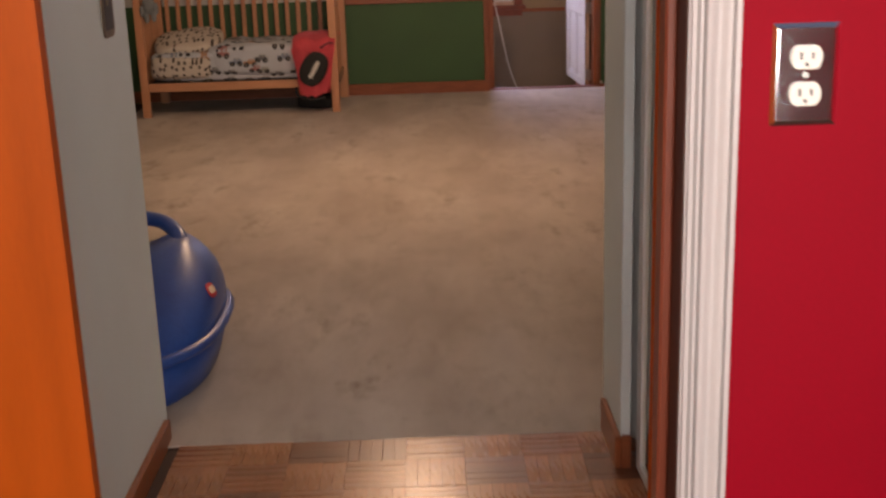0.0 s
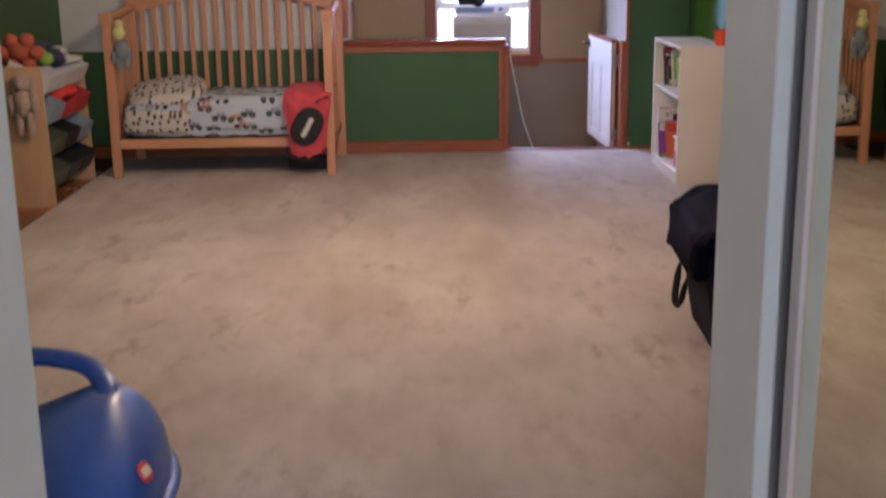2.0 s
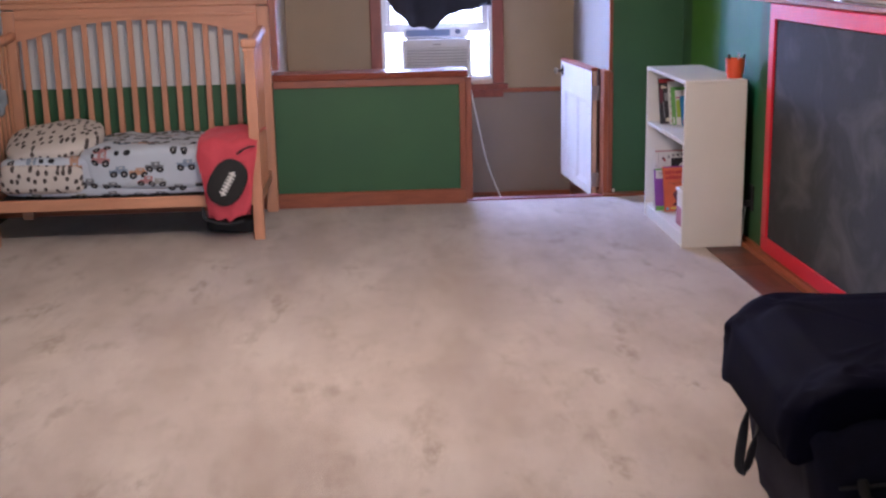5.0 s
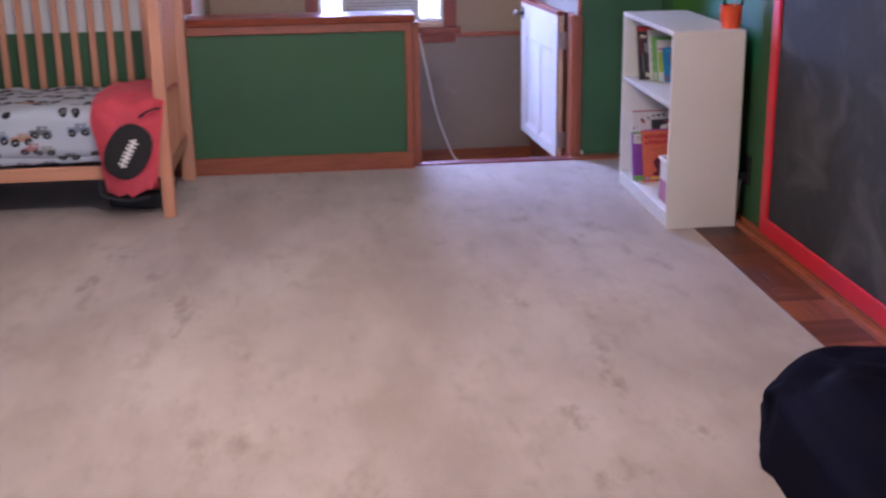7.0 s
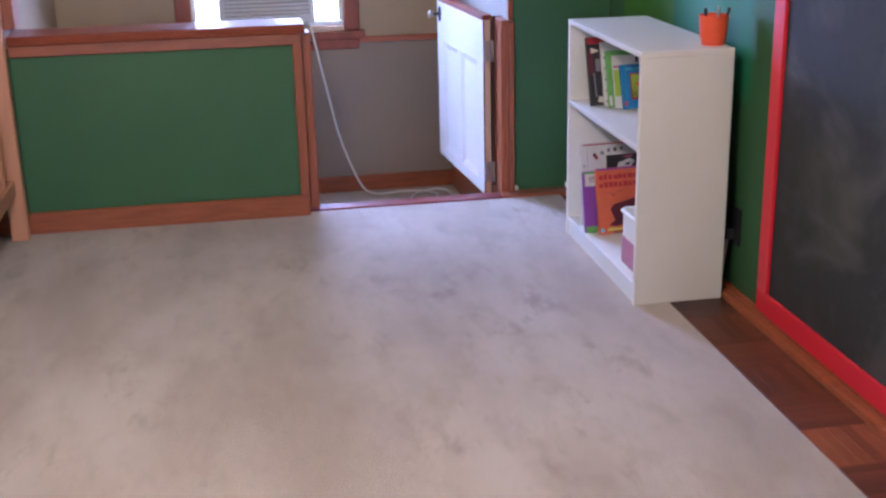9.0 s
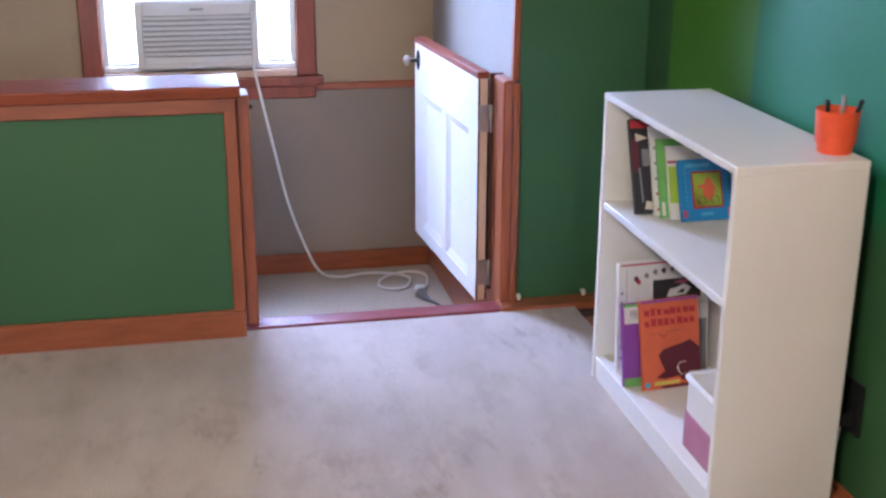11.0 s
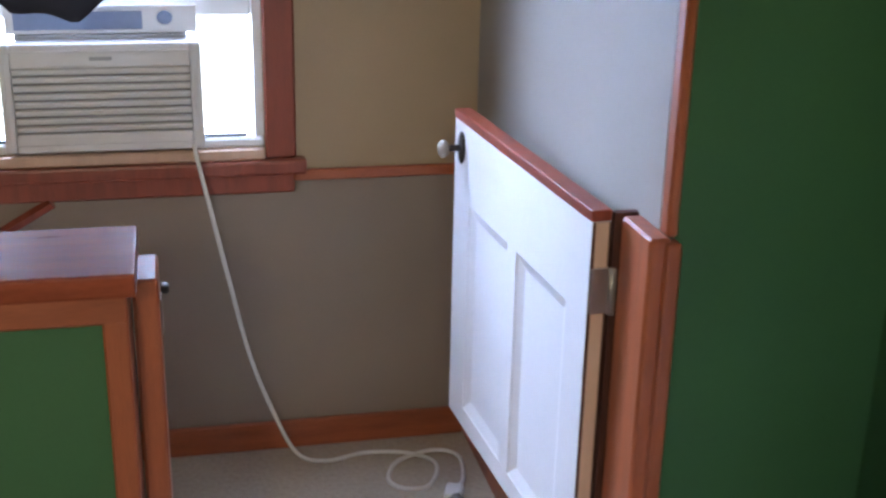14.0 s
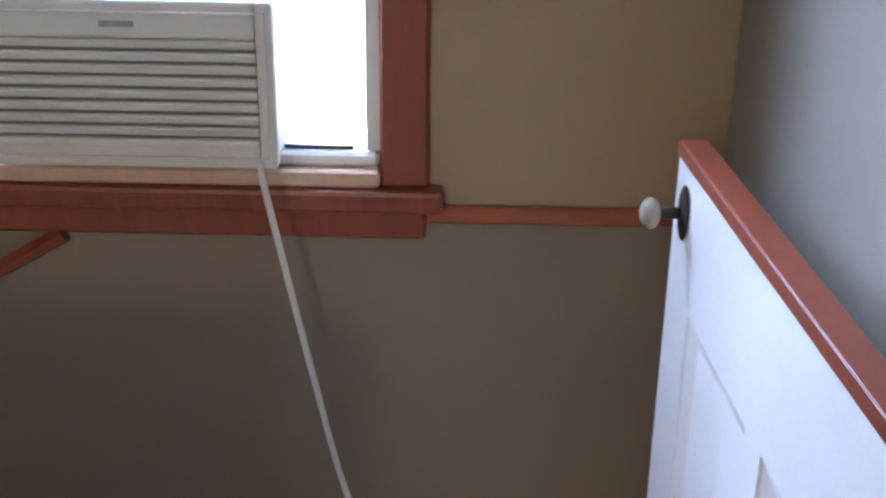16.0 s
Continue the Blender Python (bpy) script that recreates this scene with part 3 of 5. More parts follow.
def gate():
    """The low panelled door, standing open over the landing."""
    ang = 3.95
    t = thing("door_1", 1.581, 9.033, -0.036, "white half-height panelled gate door standing open", "gate", kind="structure", rz=ang)
    w, h, d = 0.808, 0.779, 0.036
    sunk = 0.011
    # y runs along the leaf from the hinge, -x is the face seen
    leaf = part("leaf", box(-d + sunk + 0.003, 0.003, 0, 0, w, h - 0.022, 0.001), WHITE, t, "white painted leaf with pine edges")
    part("top_edge", box(-d - 0.002, 0.001, h - 0.0218, 0.001, w + 0.002, h, 0.002), MAHOG, leaf, "red-brown stained top edge")
    part("hinge_edge", box(-d + 0.006, -0.0015, 0.001, -0.005, 0.0028, h - 0.0225), RAWWOOD, leaf, "bare pine edge")
    part("dark_edge", box(-d + 0.0015, 0.0, 0.001, -0.0005, 0.0027, h - 0.0225), DARKWOOD, leaf, "dark strip on both sides of the pine edge")
    z0, z1 = 0.052, 0.574
    spans = ((0.098, 0.368), (0.424, 0.694))
    uprights = ((0.003, 0.098), (0.368, 0.424), (0.694, w))
    for a, b in uprights:
        part("stile", box(-d, a, z0, -d + sunk + 0.0028, b, z1), WHITE, leaf)
    part("rail", box(-d, 0.003, 0, -d + sunk + 0.0028, w, z0 - 0.0001), WHITE, leaf)
    part("rail", box(-d, 0.003, z1 + 0.0001, -d + sunk + 0.0028, w, h - 0.0222), WHITE, leaf)
    for a, b in spans:
        bm = bmesh.new()
        rings = []
        for depth, inset in ((0.0006, 0.0), (0.003, 0.004), (sunk - 0.001, 0.026), (sunk, 0.030)):
            rings.append([bm.verts.new((-d + depth, y, z)) for y, z in ((a + inset, z0 + inset), (b - inset, z0 + inset), (b - inset, z1 - inset), (a + inset, z1 - inset))])
        for lo, hi in zip(rings, rings[1:]):
            for k in range(4):
                bm.faces.new((lo[k], lo[(k + 1) % 4], hi[(k + 1) % 4], hi[k]))
        bm.faces.new(rings[-1])
        bmesh.ops.recalc_face_normals(bm, faces=bm.faces[:])
        for f in bm.faces:
            if f.normal.x > 0:
                f.normal_flip()
        part("panel", bm, WHITE, leaf, "sunk panel with a wide sloped edge")
    for z in (0.056, 0.585):
        hinge = part("hinge", join(box(-0.0345, -0.0042, z, 0.004, -0.0017, z + 0.088, 0.0008), box(0.0045, -0.018, z, 0.0085, -0.0045, z + 0.088, 0.0008)), STEEL, t, "satin steel butt hinge")
        part("knuckle", cyl(0.0055, 0.0055, 0.09, 12, pose(0.005, -0.006, z - 0.0025)), STEEL, hinge, smooth=True)
    kz, ky = 0.698, w - 0.058
    rose = ball((0, 0, 0), (0.006, 0.022, 0.038), 20)
    part("escutcheon", turned(rose, pose(-d - 0.003, ky, kz)), BRONZE, t, "dark bronze oval plate", smooth=True)
    part("knob_stem", cyl(0.008, 0.008, 0.036, 12, pose(-d - 0.004, ky, kz, 0, -90, 0)), BRONZE, t, smooth=True)
    part("knob", ball((-d - 0.047, ky, kz), (0.014, 0.019, 0.021), 20), KNOB, t, "pale oval door knob", smooth=True)
    part("escutcheon", turned(ball((0, 0, 0), (0.006, 0.022, 0.038), 20), pose(0.003, ky, kz)), BRONZE, t, "dark bronze oval plate", smooth=True)
    part("knob", ball((0.040, ky, kz), (0.016, 0.021, 0.023), 16), KNOB, t, "pale oval door knob", smooth=True)
    return t


gate()
jamb = setting("gate_jamb", box(1.591, 8.882, -0.004, 1.629, 9.014, 0.738, 0.005), TRIMV, "stained jamb carrying the gate's hinges", "jamb")
# added dark strip: the shade in the gap between leaf and jamb
part("gap_shade", box(1.586, 9.032, 0.002, 1.6295, 9.046, 0.737), DARKWOOD, jamb, "dark strip for the shade between leaf and jamb")
part("jamb_face", box(1.617, 8.872, 0.0, 1.645, 8.9045, 0.732, 0.008, 3), TRIMV, jamb)


def window():
    x0, x1, z0, z1 = 0.312, 1.065, 0.56, 2.02
    t = setting("window_1", box(x0 - 0.10, YW - 0.045, 0.508, x1 + 0.105, YW + 0.02, 0.548, 0.008, 2), MAHOG, "double-hung stair window with mahogany casing", "window")
    part("apron", box(x0 - 0.075, YW - 0.020, 0.455, x1 + 0.075, YW - 0.0005, 0.5075, 0.005), MAHOG, t)
    part("casing", box(x0 - 0.080, YW - 0.022, 0.5485, x0 - 0.002, YW - 0.0005, z1 + 0.08, 0.005), MAHOG, t)
    part("casing", box(x1 + 0.002, YW - 0.022, 0.5485, x1 + 0.080, YW - 0.0005, z1 + 0.08, 0.005), MAHOG, t)
    part("head_casing", box(x0 - 0.0015, YW - 0.022, z1, x1 + 0.0015, YW - 0.0005, z1 + 0.08, 0.005), MAHOG, t)
    part("sill_board", box(x0, YW - 0.030, 0.5485, x1, YW + 0.12, 0.578, 0.004), RAWWOOD, t, "bare pine sill board")
    part("inner_sill", box(x0 + 0.001, YW - 0.012, 0.5785, x1 - 0.001, YW + 0.12, 0.604, 0.006), WHITE, t, "white painted sill")
    for a, b in ((x0, x0 + 0.022), (x1 - 0.022, x1)):
        part("jamb_liner", box(a, YW + 0.0005, 0.6045, b, YW + 0.12, z1), WHITE, t)
    lower = part("lower_sash", join(box(x0 + 0.023, YW + 0.055, 0.905, x1 - 0.023, YW + 0.085, 0.965, 0.004), box(x0 + 0.023, YW + 0.055, 1.52, x1 - 0.023, YW + 0.085, 1.56, 0.004),
                                    box(x0 + 0.023, YW + 0.055, 0.9655, x0 + 0.063, YW + 0.085, 1.5195, 0.004), box(x1 - 0.063, YW + 0.055, 0.9655, x1 - 0.023, YW + 0.085, 1.5195, 0.004)), WHITE, t, "raised white lower sash")
    pane = part("pane", box(x0 + 0.0635, YW + 0.068, 0.966, x1 - 0.0635, YW + 0.072, 1.519), GLASS, lower)
    pane.visible_shadow = False
    upper = part("upper_sash", join(box(x0 + 0.023, YW + 0.09, 1.27, x1 - 0.023, YW + 0.118, 1.31, 0.004), box(x0 + 0.023, YW + 0.09, 1.97, x1 - 0.023, YW + 0.118, z1 - 0.001, 0.004),
                                    box(x0 + 0.023, YW + 0.09, 1.3105, x0 + 0.063, YW + 0.118, 1.9695, 0.004), box(x1 - 0.063, YW + 0.09, 1.3105, x1 - 0.023, YW + 0.118, 1.9695, 0.004)), WHITE, t, "white upper sash")
    pane = part("pane", box(x0 + 0.0635, YW + 0.102, 1.311, x1 - 0.0635, YW + 0.106, 1.969), GLASS, upper)
    pane.visible_shadow = False
    part("bracket", tube([(0.34, YW - 0.012, 0.34), (0.53, YW - 0.012, 0.452)], 0.016, 6, 0), MAHOG, t, "slanted stained brace under the sill")
    part("brace_foot", box(0.28, YW - 0.030, 0.312, 0.40, YW - 0.001, 0.368, 0.004), MAHOG, t)


window()
setting("backdrop", box(-2.6, 12.8, -1.5, 3.6, 12.82, 4.5), DAY, "bright overexposed daylight outside the window", "backdrop")

# ---- hall and passage ----
setting("wall_hall_east", box(0.616, 0.826, -0.05, 2.3, 0.97, FLAT), REDWALL, "crimson painted hall wall", "wall")
setting("wall_hall_west", box(-1.4, 0.872, -0.05, -0.155, 0.895, FLAT), ORANGE, "orange stained wooden wall end beside the doorway", "wall")
setting("door_head", box(-0.138, 0.826, 2.06, 0.615, 0.97, FLAT), REDWALL, "crimson wall over the doorway", "wall")
setting("hall_wall_south", box(-1.4, -1.9, -0.05, 2.3, -1.8, FLAT), REDWALL, "crimson painted hall wall", "wall")
setting("hall_wall_far_east", box(2.2, -1.8, -0.05, 2.3, 0.826, FLAT), REDWALL, "crimson painted hall wall", "wall")
setting("hall_wall_far_west", box(-1.5, -1.9, -0.05, -1.4, 0.97, FLAT), ORANGE, "orange stained wall", "wall")
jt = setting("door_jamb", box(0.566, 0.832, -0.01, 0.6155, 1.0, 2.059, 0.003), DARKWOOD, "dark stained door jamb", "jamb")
part("door_stop", box(0.552, 0.90, -0.008, 0.5658, 0.94, 2.05, 0.003), MAHOG, jt)
part("jamb_edge", box(0.562, 1.0005, -0.008, 0.64, 1.016, 2.058, 0.003), ORANGE, jt, "orange stained back casing edge")


def fluted_casing():
    prof = []
    x0, x1, n = 0.560, 0.6175, 40
    for i in range(n + 1):
        u = i / n
        y = 0.016
        for c, w, d in ((0.16, 0.030, 0.009), (0.30, 0.030, 0.008), (0.58, 0.17, 0.006), (0.84, 0.030, 0.009)):
            y -= d * math.exp(-((u - c) / w) ** 2 * 2.2)
        if u < 0.04 or u > 0.97:
            y -= 0.005
        prof.append((x0 + (x1 - x0) * u, y))
    bm = bmesh.new()
    lo = [bm.verts.new((x, 0.8255 - y, -0.01)) for x, y in prof] + [bm.verts.new((x1, 0.8255, -0.01)), bm.verts.new((x0, 0.8255, -0.01))]
    hi = [bm.verts.new((v.co.x, v.co.y, 2.10)) for v in lo]
    for i in range(len(lo)):
        j = (i + 1) % len(lo)
        bm.faces.new((lo[i], lo[j], hi[j], hi[i]))
    bm.faces.new(lo[::-1])
    bm.faces.new(hi)
    bmesh.ops.recalc_face_normals(bm, faces=bm.faces[:])
    return bm


setting("door_casing", fluted_casing(), AGED, "white fluted door casing", "casing")


def outlet():
    t = thing("wall_outlet", 0.690, 0.8255, 1.181, "chrome duplex outlet plate on the crimson wall", "outlet")
    rim = []
    for inset, out in ((0, 0.0), (0.0004, -0.0022), (0.0055, -0.0062), (0.0065, -0.0064)):
        rim.append((0.037 - inset, 0.0565 - inset, out))
    bm = bmesh.new()
    rings = [[bm.verts.new((sx * a, y, sz * b)) for sx, sz in ((-1, -1), (1, -1), (1, 1), (-1, 1))] for a, b, y in rim]
    for lo, hi in zip(rings, rings[1:]):
        for k in range(4):
            bm.faces.new((lo[k], lo[(k + 1) % 4], hi[(k + 1) % 4], hi[k]))
    bm.faces.new(rings[-1])
    bm.faces.new(rings[0][::-1])
    bmesh.ops.recalc_face_normals(bm, faces=bm.faces[:])
    part("plate", bm, CHROME, t)
    for z in (-0.0205, 0.0195):
        pts = []
        for k in range(28):
            a = 2 * math.pi * k / 28
            pts.append((0.0172 * math.cos(a), max(-0.0128, min(0.0128, 0.0172 * math.sin(a)))))
        r = part("receptacle", prism(pts, 0.0036, pose(0, -0.0098, z)), IVORY, t, "ivory receptacle")
        for x, tall in ((-0.0064, 0.0042), (0.0064, 0.0034)):
            part("slot", box(x - 0.0014, -0.0104, z + 0.002 - tall, x + 0.0014, -0.0096, z + 0.002 + tall), BLACK, r)
        part("ground_hole", turned(cyl(0.0024, 0.0024, 0.0008, 12), pose(0, -0.0096, z - 0.0078, 90, 0, 0)), BLACK, r)
    part("screw", turned(cyl(0.0035, 0.0035, 0.002, 12), pose(0, -0.006, 0, 90, 0, 0)), STEEL, t)


outlet()
setting("wall_passage_west", box(-0.59, 0.896, -0.05, -0.474, 2.57, FLAT), PASSAGE, "pale grey passage wall", "wall")
setting("wall_south_west", box(XL - 0.12, 2.46, -0.05, -0.59, 2.56, FLAT), GREY, "pale grey wall beside the entrance", "wall")
setting("baseboard_passage_west", box(-0.4735, 0.98, -0.012, -0.456, 2.53, 0.055, 0.003), TRIM, "stained baseboard in the passage", "baseboard")
pull = tagged(thing("flush_pull", -0.474, 2.39, 1.175, "recessed dark metal flush pull in the grey panel", "pull"), kind="")
part("rim", turned(soft_box(-0.052, -0.074, -0.003, 0.052, 0.074, 0.003, 0.35, 10), pose(0.001, 0, 0, 90, 0, 90)), BRASS, pull, smooth=True)
part("recess", box(0.0035, -0.034, -0.056, 0.0046, 0.034, 0.056, 0.0005), BRONZE, pull)
part("finger_hole", turned(cyl(0.010, 0.010, 0.0012, 16), pose(0.0046, -0.006, 0.010, 0, 90, 0)), BRASS, pull, "worn brass screw plate")

# closet with a mirrored sliding door on the other side of the passage
setting("wall_stub", box(0.732, 2.262, -0.05, 0.758, 2.562, FLAT, 0.003), PASSAGE, "pale grey wall end beside the mirror door", "wall")
setting("wall_south_east", box(0.7582, 2.43, -0.05, XR + 0.12, 2.56, FLAT), GREY, "pale grey wall beside the entrance", "wall")
setting("baseboard_stub", join(box(0.716, 2.248, -0.012, 0.7318, 2.50, 0.085, 0.003), box(0.732, 2.248, -0.012, 0.758, 2.2618, 0.085, 0.003)), TRIM, "stained baseboard round the wall end", "baseboard")
setting("closet_wall_east", box(1.0, 0.97, -0.05, 1.10, 2.43, FLAT), GREY, "pale grey closet side", "wall")


def mirror_door():
    t = thing("mirror_door", 0.775, 2.26, -0.012, "mirrored sliding closet door with a white frame", "mirror door", rz=1.2)
    part("mirror", box(0.004, -1.20, 0.03, 0.010, -0.044, 2.02), MIRROR, t, "silvered mirror")
    for a, b in ((-0.045, 0.0), (-1.23, -1.20)):
        part("stile", box(-0.004, a, 0.0, 0.022, b, 2.05, 0.004, 2), WHITE, t)
    part("bottom_rail", box(-0.003, -1.1995, 0.0, 0.022, -0.0455, 0.032, 0.003), WHITE, t)
    part("top_rail", box(-0.003, -1.1995, 2.018, 0.022, -0.0455, 2.05, 0.003), WHITE, t)


mirror_door()

# ---- things ----


def crib():
    t = thing("toddler_bed", -1.055, 8.35, 0.0, "honey-coloured wooden crib converted to a toddler bed", "bed")
    hx, fy, by = 0.705, -0.35, 0.345
    # front posts with bracket tops
    for s in (-1, 1):
        x0, x1 = sorted((s * hx, s * (hx - 0.055)))
        post = join(box(x0, fy, 0, x1, fy + 0.045, 1.01, 0.006, 2), box(x0 - 0.004, fy - 0.005, 0.965, x1 + 0.004, fy + 0.055, 0.985, 0.005, 2), box(x0 - 0.012, fy - 0.010, 0.9855, x1 + 0.012, fy + 0.062, 1.028, 0.010, 2))
        part("front_post", post, CRIBW, t, "square post with a moulded top")
        xb0, xb1 = sorted((s * (hx + 0.020), s * (hx - 0.045)))
        part("back_post", box(xb0, by, 0, xb1, by + 0.05, 1.165, 0.005, 2), CRIBW, t)
        # side: curved top rail, bottom rail and slats
        xm = s * (hx - 0.022)
        part("side_top_rail", tube([(xm, fy + 0.05, 1.0), (xm, fy + 0.25, 1.0), (xm, fy + 0.45, 1.012), (xm, by, 1.03)], 0.026, 8, 6, 1.15), CRIBW, t, smooth=True)
        part("side_bottom_rail", box(xm - 0.016, fy + 0.046, 0.185, xm + 0.016, by - 0.001, 0.245, 0.004), CRIBW, t)
        for i in range(7):
            y = fy + 0.115 + i * 0.075
            top = 0.995
            part("side_slat", box(xm - 0.007, y - 0.014, 0.245, xm + 0.007, y + 0.014, top, 0.003), CRIBW, t)
    # arched headboard
    w = hx + 0.020
    n = 24
    arch = [(-w + 0.066, 1.0)]
    for i in range(n + 1):
        u = -1 + 2 * i / n
        arch.append((u * (w - 0.15), 1.015 + 0.088 * (1 - abs(u) ** 2.4)))
    arch.append((w - 0.066, 1.0))
    outline = [(-w + 0.066, 1.172), *arch, (w - 0.066, 1.172)]
    part("headboard_arch", prism(outline, 0.026, pose(0, by + 0.010, 0)), CRIBH, t, "arched headboard panel")
    part("cap_rail", join(box(-w, by - 0.006, 1.1725, w, by + 0.056, 1.205, 0.006, 2), box(-w - 0.015, by - 0.020, 1.2055, w + 0.015, by + 0.066, 1.228, 0.009, 2)), CRIBH, t, "moulded cap rail")
    part("headboard_bead", box(-w + 0.07, by + 0.0005, 1.118, w - 0.07, by + 0.0098, 1.136, 0.004, 2), CRIBH, t)
    k = 16
    for i in range(k):
        x = -w + 0.105 + i * (2 * w - 0.21) / (k - 1)
        u = min(1, abs(x) / (w - 0.15))
        part("back_slat", box(x - 0.0155, by + 0.015, 0.245, x + 0.0155, by + 0.031, 1.017 + 0.088 * (1 - u ** 2.4), 0.003), CRIBW, t)
    part("back_bottom_rail", box(-w + 0.066, by + 0.008, 0.185, w - 0.066, by + 0.036, 0.245, 0.004), CRIBH, t)
    part("front_rail", box(-hx + 0.0555, fy + 0.008, 0.183, hx - 0.0555, fy + 0.036, 0.242, 0.005, 2), CRIBH, t)
    part("mattress_support", box(-hx + 0.06, fy + 0.037, 0.215, hx - 0.06, by + 0.005, 0.238), BLACK, t, "dark mattress support")


crib()


def bumpy(bm, amp, freq, only_up=False):
    for v in bm.verts:
        k = noise.noise(v.co * freq) * amp
        v.co += Vector((0.3 * k, 0.6 * k, k)) if not only_up else Vector((0, 0, k))
    return bm


alone("mattress", bumpy(soft_box(-1.695, 8.035, 0.2395, -0.415, 8.645, 0.455, 0.22, 16), 0.012, 6), SHEET, "low mattress in a white sheet printed with dark cars", "mattress")
dv = soft_box(-1.30, 8.012, 0.27, -0.42, 8.635, 0.505, 0.35, 18)
alone("duvet", bumpy(bumpy(dv, 0.018, 7), 0.008, 22), SHEET, "rumpled pale duvet printed with dark cars on the bed", "duvet")
alone("pillow", bumpy(turned(soft_box(-0.250, -0.235, -0.055, 0.250, 0.235, 0.055, 0.70, 16), pose(-1.445, 8.30, 0.506, 12, -5, 6)), 0.014, 8), PILLOW, "cream pillow with dark spots at the head of the bed", "pillow")
alone("folded_blanket", bumpy(soft_box(-1.69, 8.005, 0.265, -1.24, 8.36, 0.425, 0.35, 14), 0.012, 9), PILLOW, "cream blanket with dark spots tucked over the mattress", "blanket")


def coral_blanket():
    """A plush throw laid over the end of the mattress, hanging down in front, with a football on it."""
    prof = smooth_path([(0, 8.60, 0.49), (0, 8.45, 0.520), (0, 8.20, 0.535), (0, 8.03, 0.525), (0, 7.950, 0.475), (0, 7.925, 0.390), (0, 7.935, 0.27), (0, 7.945, 0.13)], 7)
    bm, rows, nx = bmesh.new(), [], 18
    for j, p in enumerate(prof):
        v_ = j / (len(prof) - 1)
        row = []
        for i in range(nx + 1):
            u = i / nx
            x = -0.508 - 0.010 * v_ + (u - 0.5) * (0.30 - 0.25 * max(0, v_ - 0.62))
            bulge = 0.030 * (1 - (2 * u - 1) ** 4)
            k = noise.noise(Vector((x * 11, p.y * 9, p.z * 9))) + 0.6 * noise.noise(Vector((x * 31, p.y * 22, p.z * 26)))
            q = Vector((x + 0.006 * k, p.y - 0.018 * k - (bulge if v_ > 0.45 else 0), p.z + 0.014 * k + (bulge * 0.6 if v_ < 0.55 else 0)))
            if j == len(prof) - 1:
                q.z += 0.009 * math.sin(u * 19) + 0.016 * noise.noise(Vector((u * 9, 3, 1))) + 0.05 * abs(2 * u - 1) ** 3
            row.append(bm.verts.new(q))
        rows.append(row)
    for a, b in zip(rows, rows[1:]):
        for i in range(nx):
            bm.faces.new((a[i], a[i + 1], b[i + 1], b[i]))
    bmesh.ops.solidify(bm, geom=bm.faces[:], thickness=0.028)
    t = thing("throw_blanket", 0, 0, 0, "coral plush throw with a black football patch hanging off the bed", "blanket")
    part("cloth", bm, CORAL, t, smooth=True)
    patch = soft_box(-0.090, -0.012, -0.126, 0.090, 0.012, 0.126, 0.85, 12)
    part("football_patch", turned(patch, pose(-0.512, 7.880, 0.328, 4, 30, 0)), BLACKCLOTH, t, "black oval football patch", smooth=True)
    part("strap", tube([(-0.455, 7.90, 0.470), (-0.425, 7.885, 0.492), (-0.392, 7.89, 0.505), (-0.378, 7.93, 0.500)], 0.010, 8, 5, 0.4), STRAP, t, "short black strap", smooth=True)
    part("piping", tube([(-0.645, 7.905, 0.200), (-0.640, 7.895, 0.150), (-0.600, 7.890, 0.128), (-0.520, 7.885, 0.112), (-0.440, 7.890, 0.130)], 0.008, 8, 5), STRAP, t, "black piping along the lower edge", smooth=True)
    lace = [box(-0.0055, -0.016, -0.070, 0.0055, -0.009, 0.070, 0.002)] + [box(-0.019, -0.017, z - 0.0045, 0.019, -0.010, z + 0.0045, 0.002) for z in (-0.055, -0.036, -0.018, 0.0, 0.018, 0.036, 0.055)]
    part("laces", turned(join(*lace), pose(-0.508, 7.874, 0.325, 4, 30, 0)), WHITEINK, t, "white lace bars")


coral_blanket()
# low black form under the bed, below the throw
alone("underbed_form", bumpy(soft_box(-0.68, 8.15, 0.0, -0.40, 8.55, 0.09, 0.4, 10), 0.012, 9), BLACKCLOTH, "soft black form under the end of the bed", "bag")


def bookcase():
    t = thing("bookcase", 1.708, 7.50, 0.0, "white laminate two-shelf bookcase half filled with books", "bookcase")
    d, w, h, p = 0.297, 0.797, 0.813, 0.018
    part("side_panel", box(0, 0, 0, d, p, h - 0.0182, 0.0015), LAMINATE, t)
    part("side_panel", box(0, w - p, 0, d, w, h - 0.0182, 0.0015), LAMINATE, t)
    part("top", box(-0.001, -0.001, h - 0.018, d, w + 0.001, h, 0.002), LAMINATE, t)
    part("shelf", box(0.004, p + 0.0005, 0.500, d - 0.012, w - p - 0.0005, 0.520, 0.0015), LAMINATE, t)
    part("bottom_shelf", box(0.002, p + 0.0005, 0.052, d - 0.012, w - p - 0.0005, 0.070, 0.0015), LAMINATE, t)
    part("kick_board", box(0.006, p + 0.0005, 0, 0.020, w - p - 0.0005, 0.0515, 0.001), LAMINATE, t)
    part("back", box(d - 0.0115, p + 0.0005, 0.001, d - 0.006, w - p - 0.0005, h - 0.0185), LAMINATE, t)
    # shadow between bookcase and wall, put in as a black sheet
    part("back_shadow_gap", box(d + 0.0005, 0.004, 0.001, d + 0.004, w - 0.004, h - 0.03), BLACK, t, "black sheet for the shadow gap behind the bookcase")


bookcase()


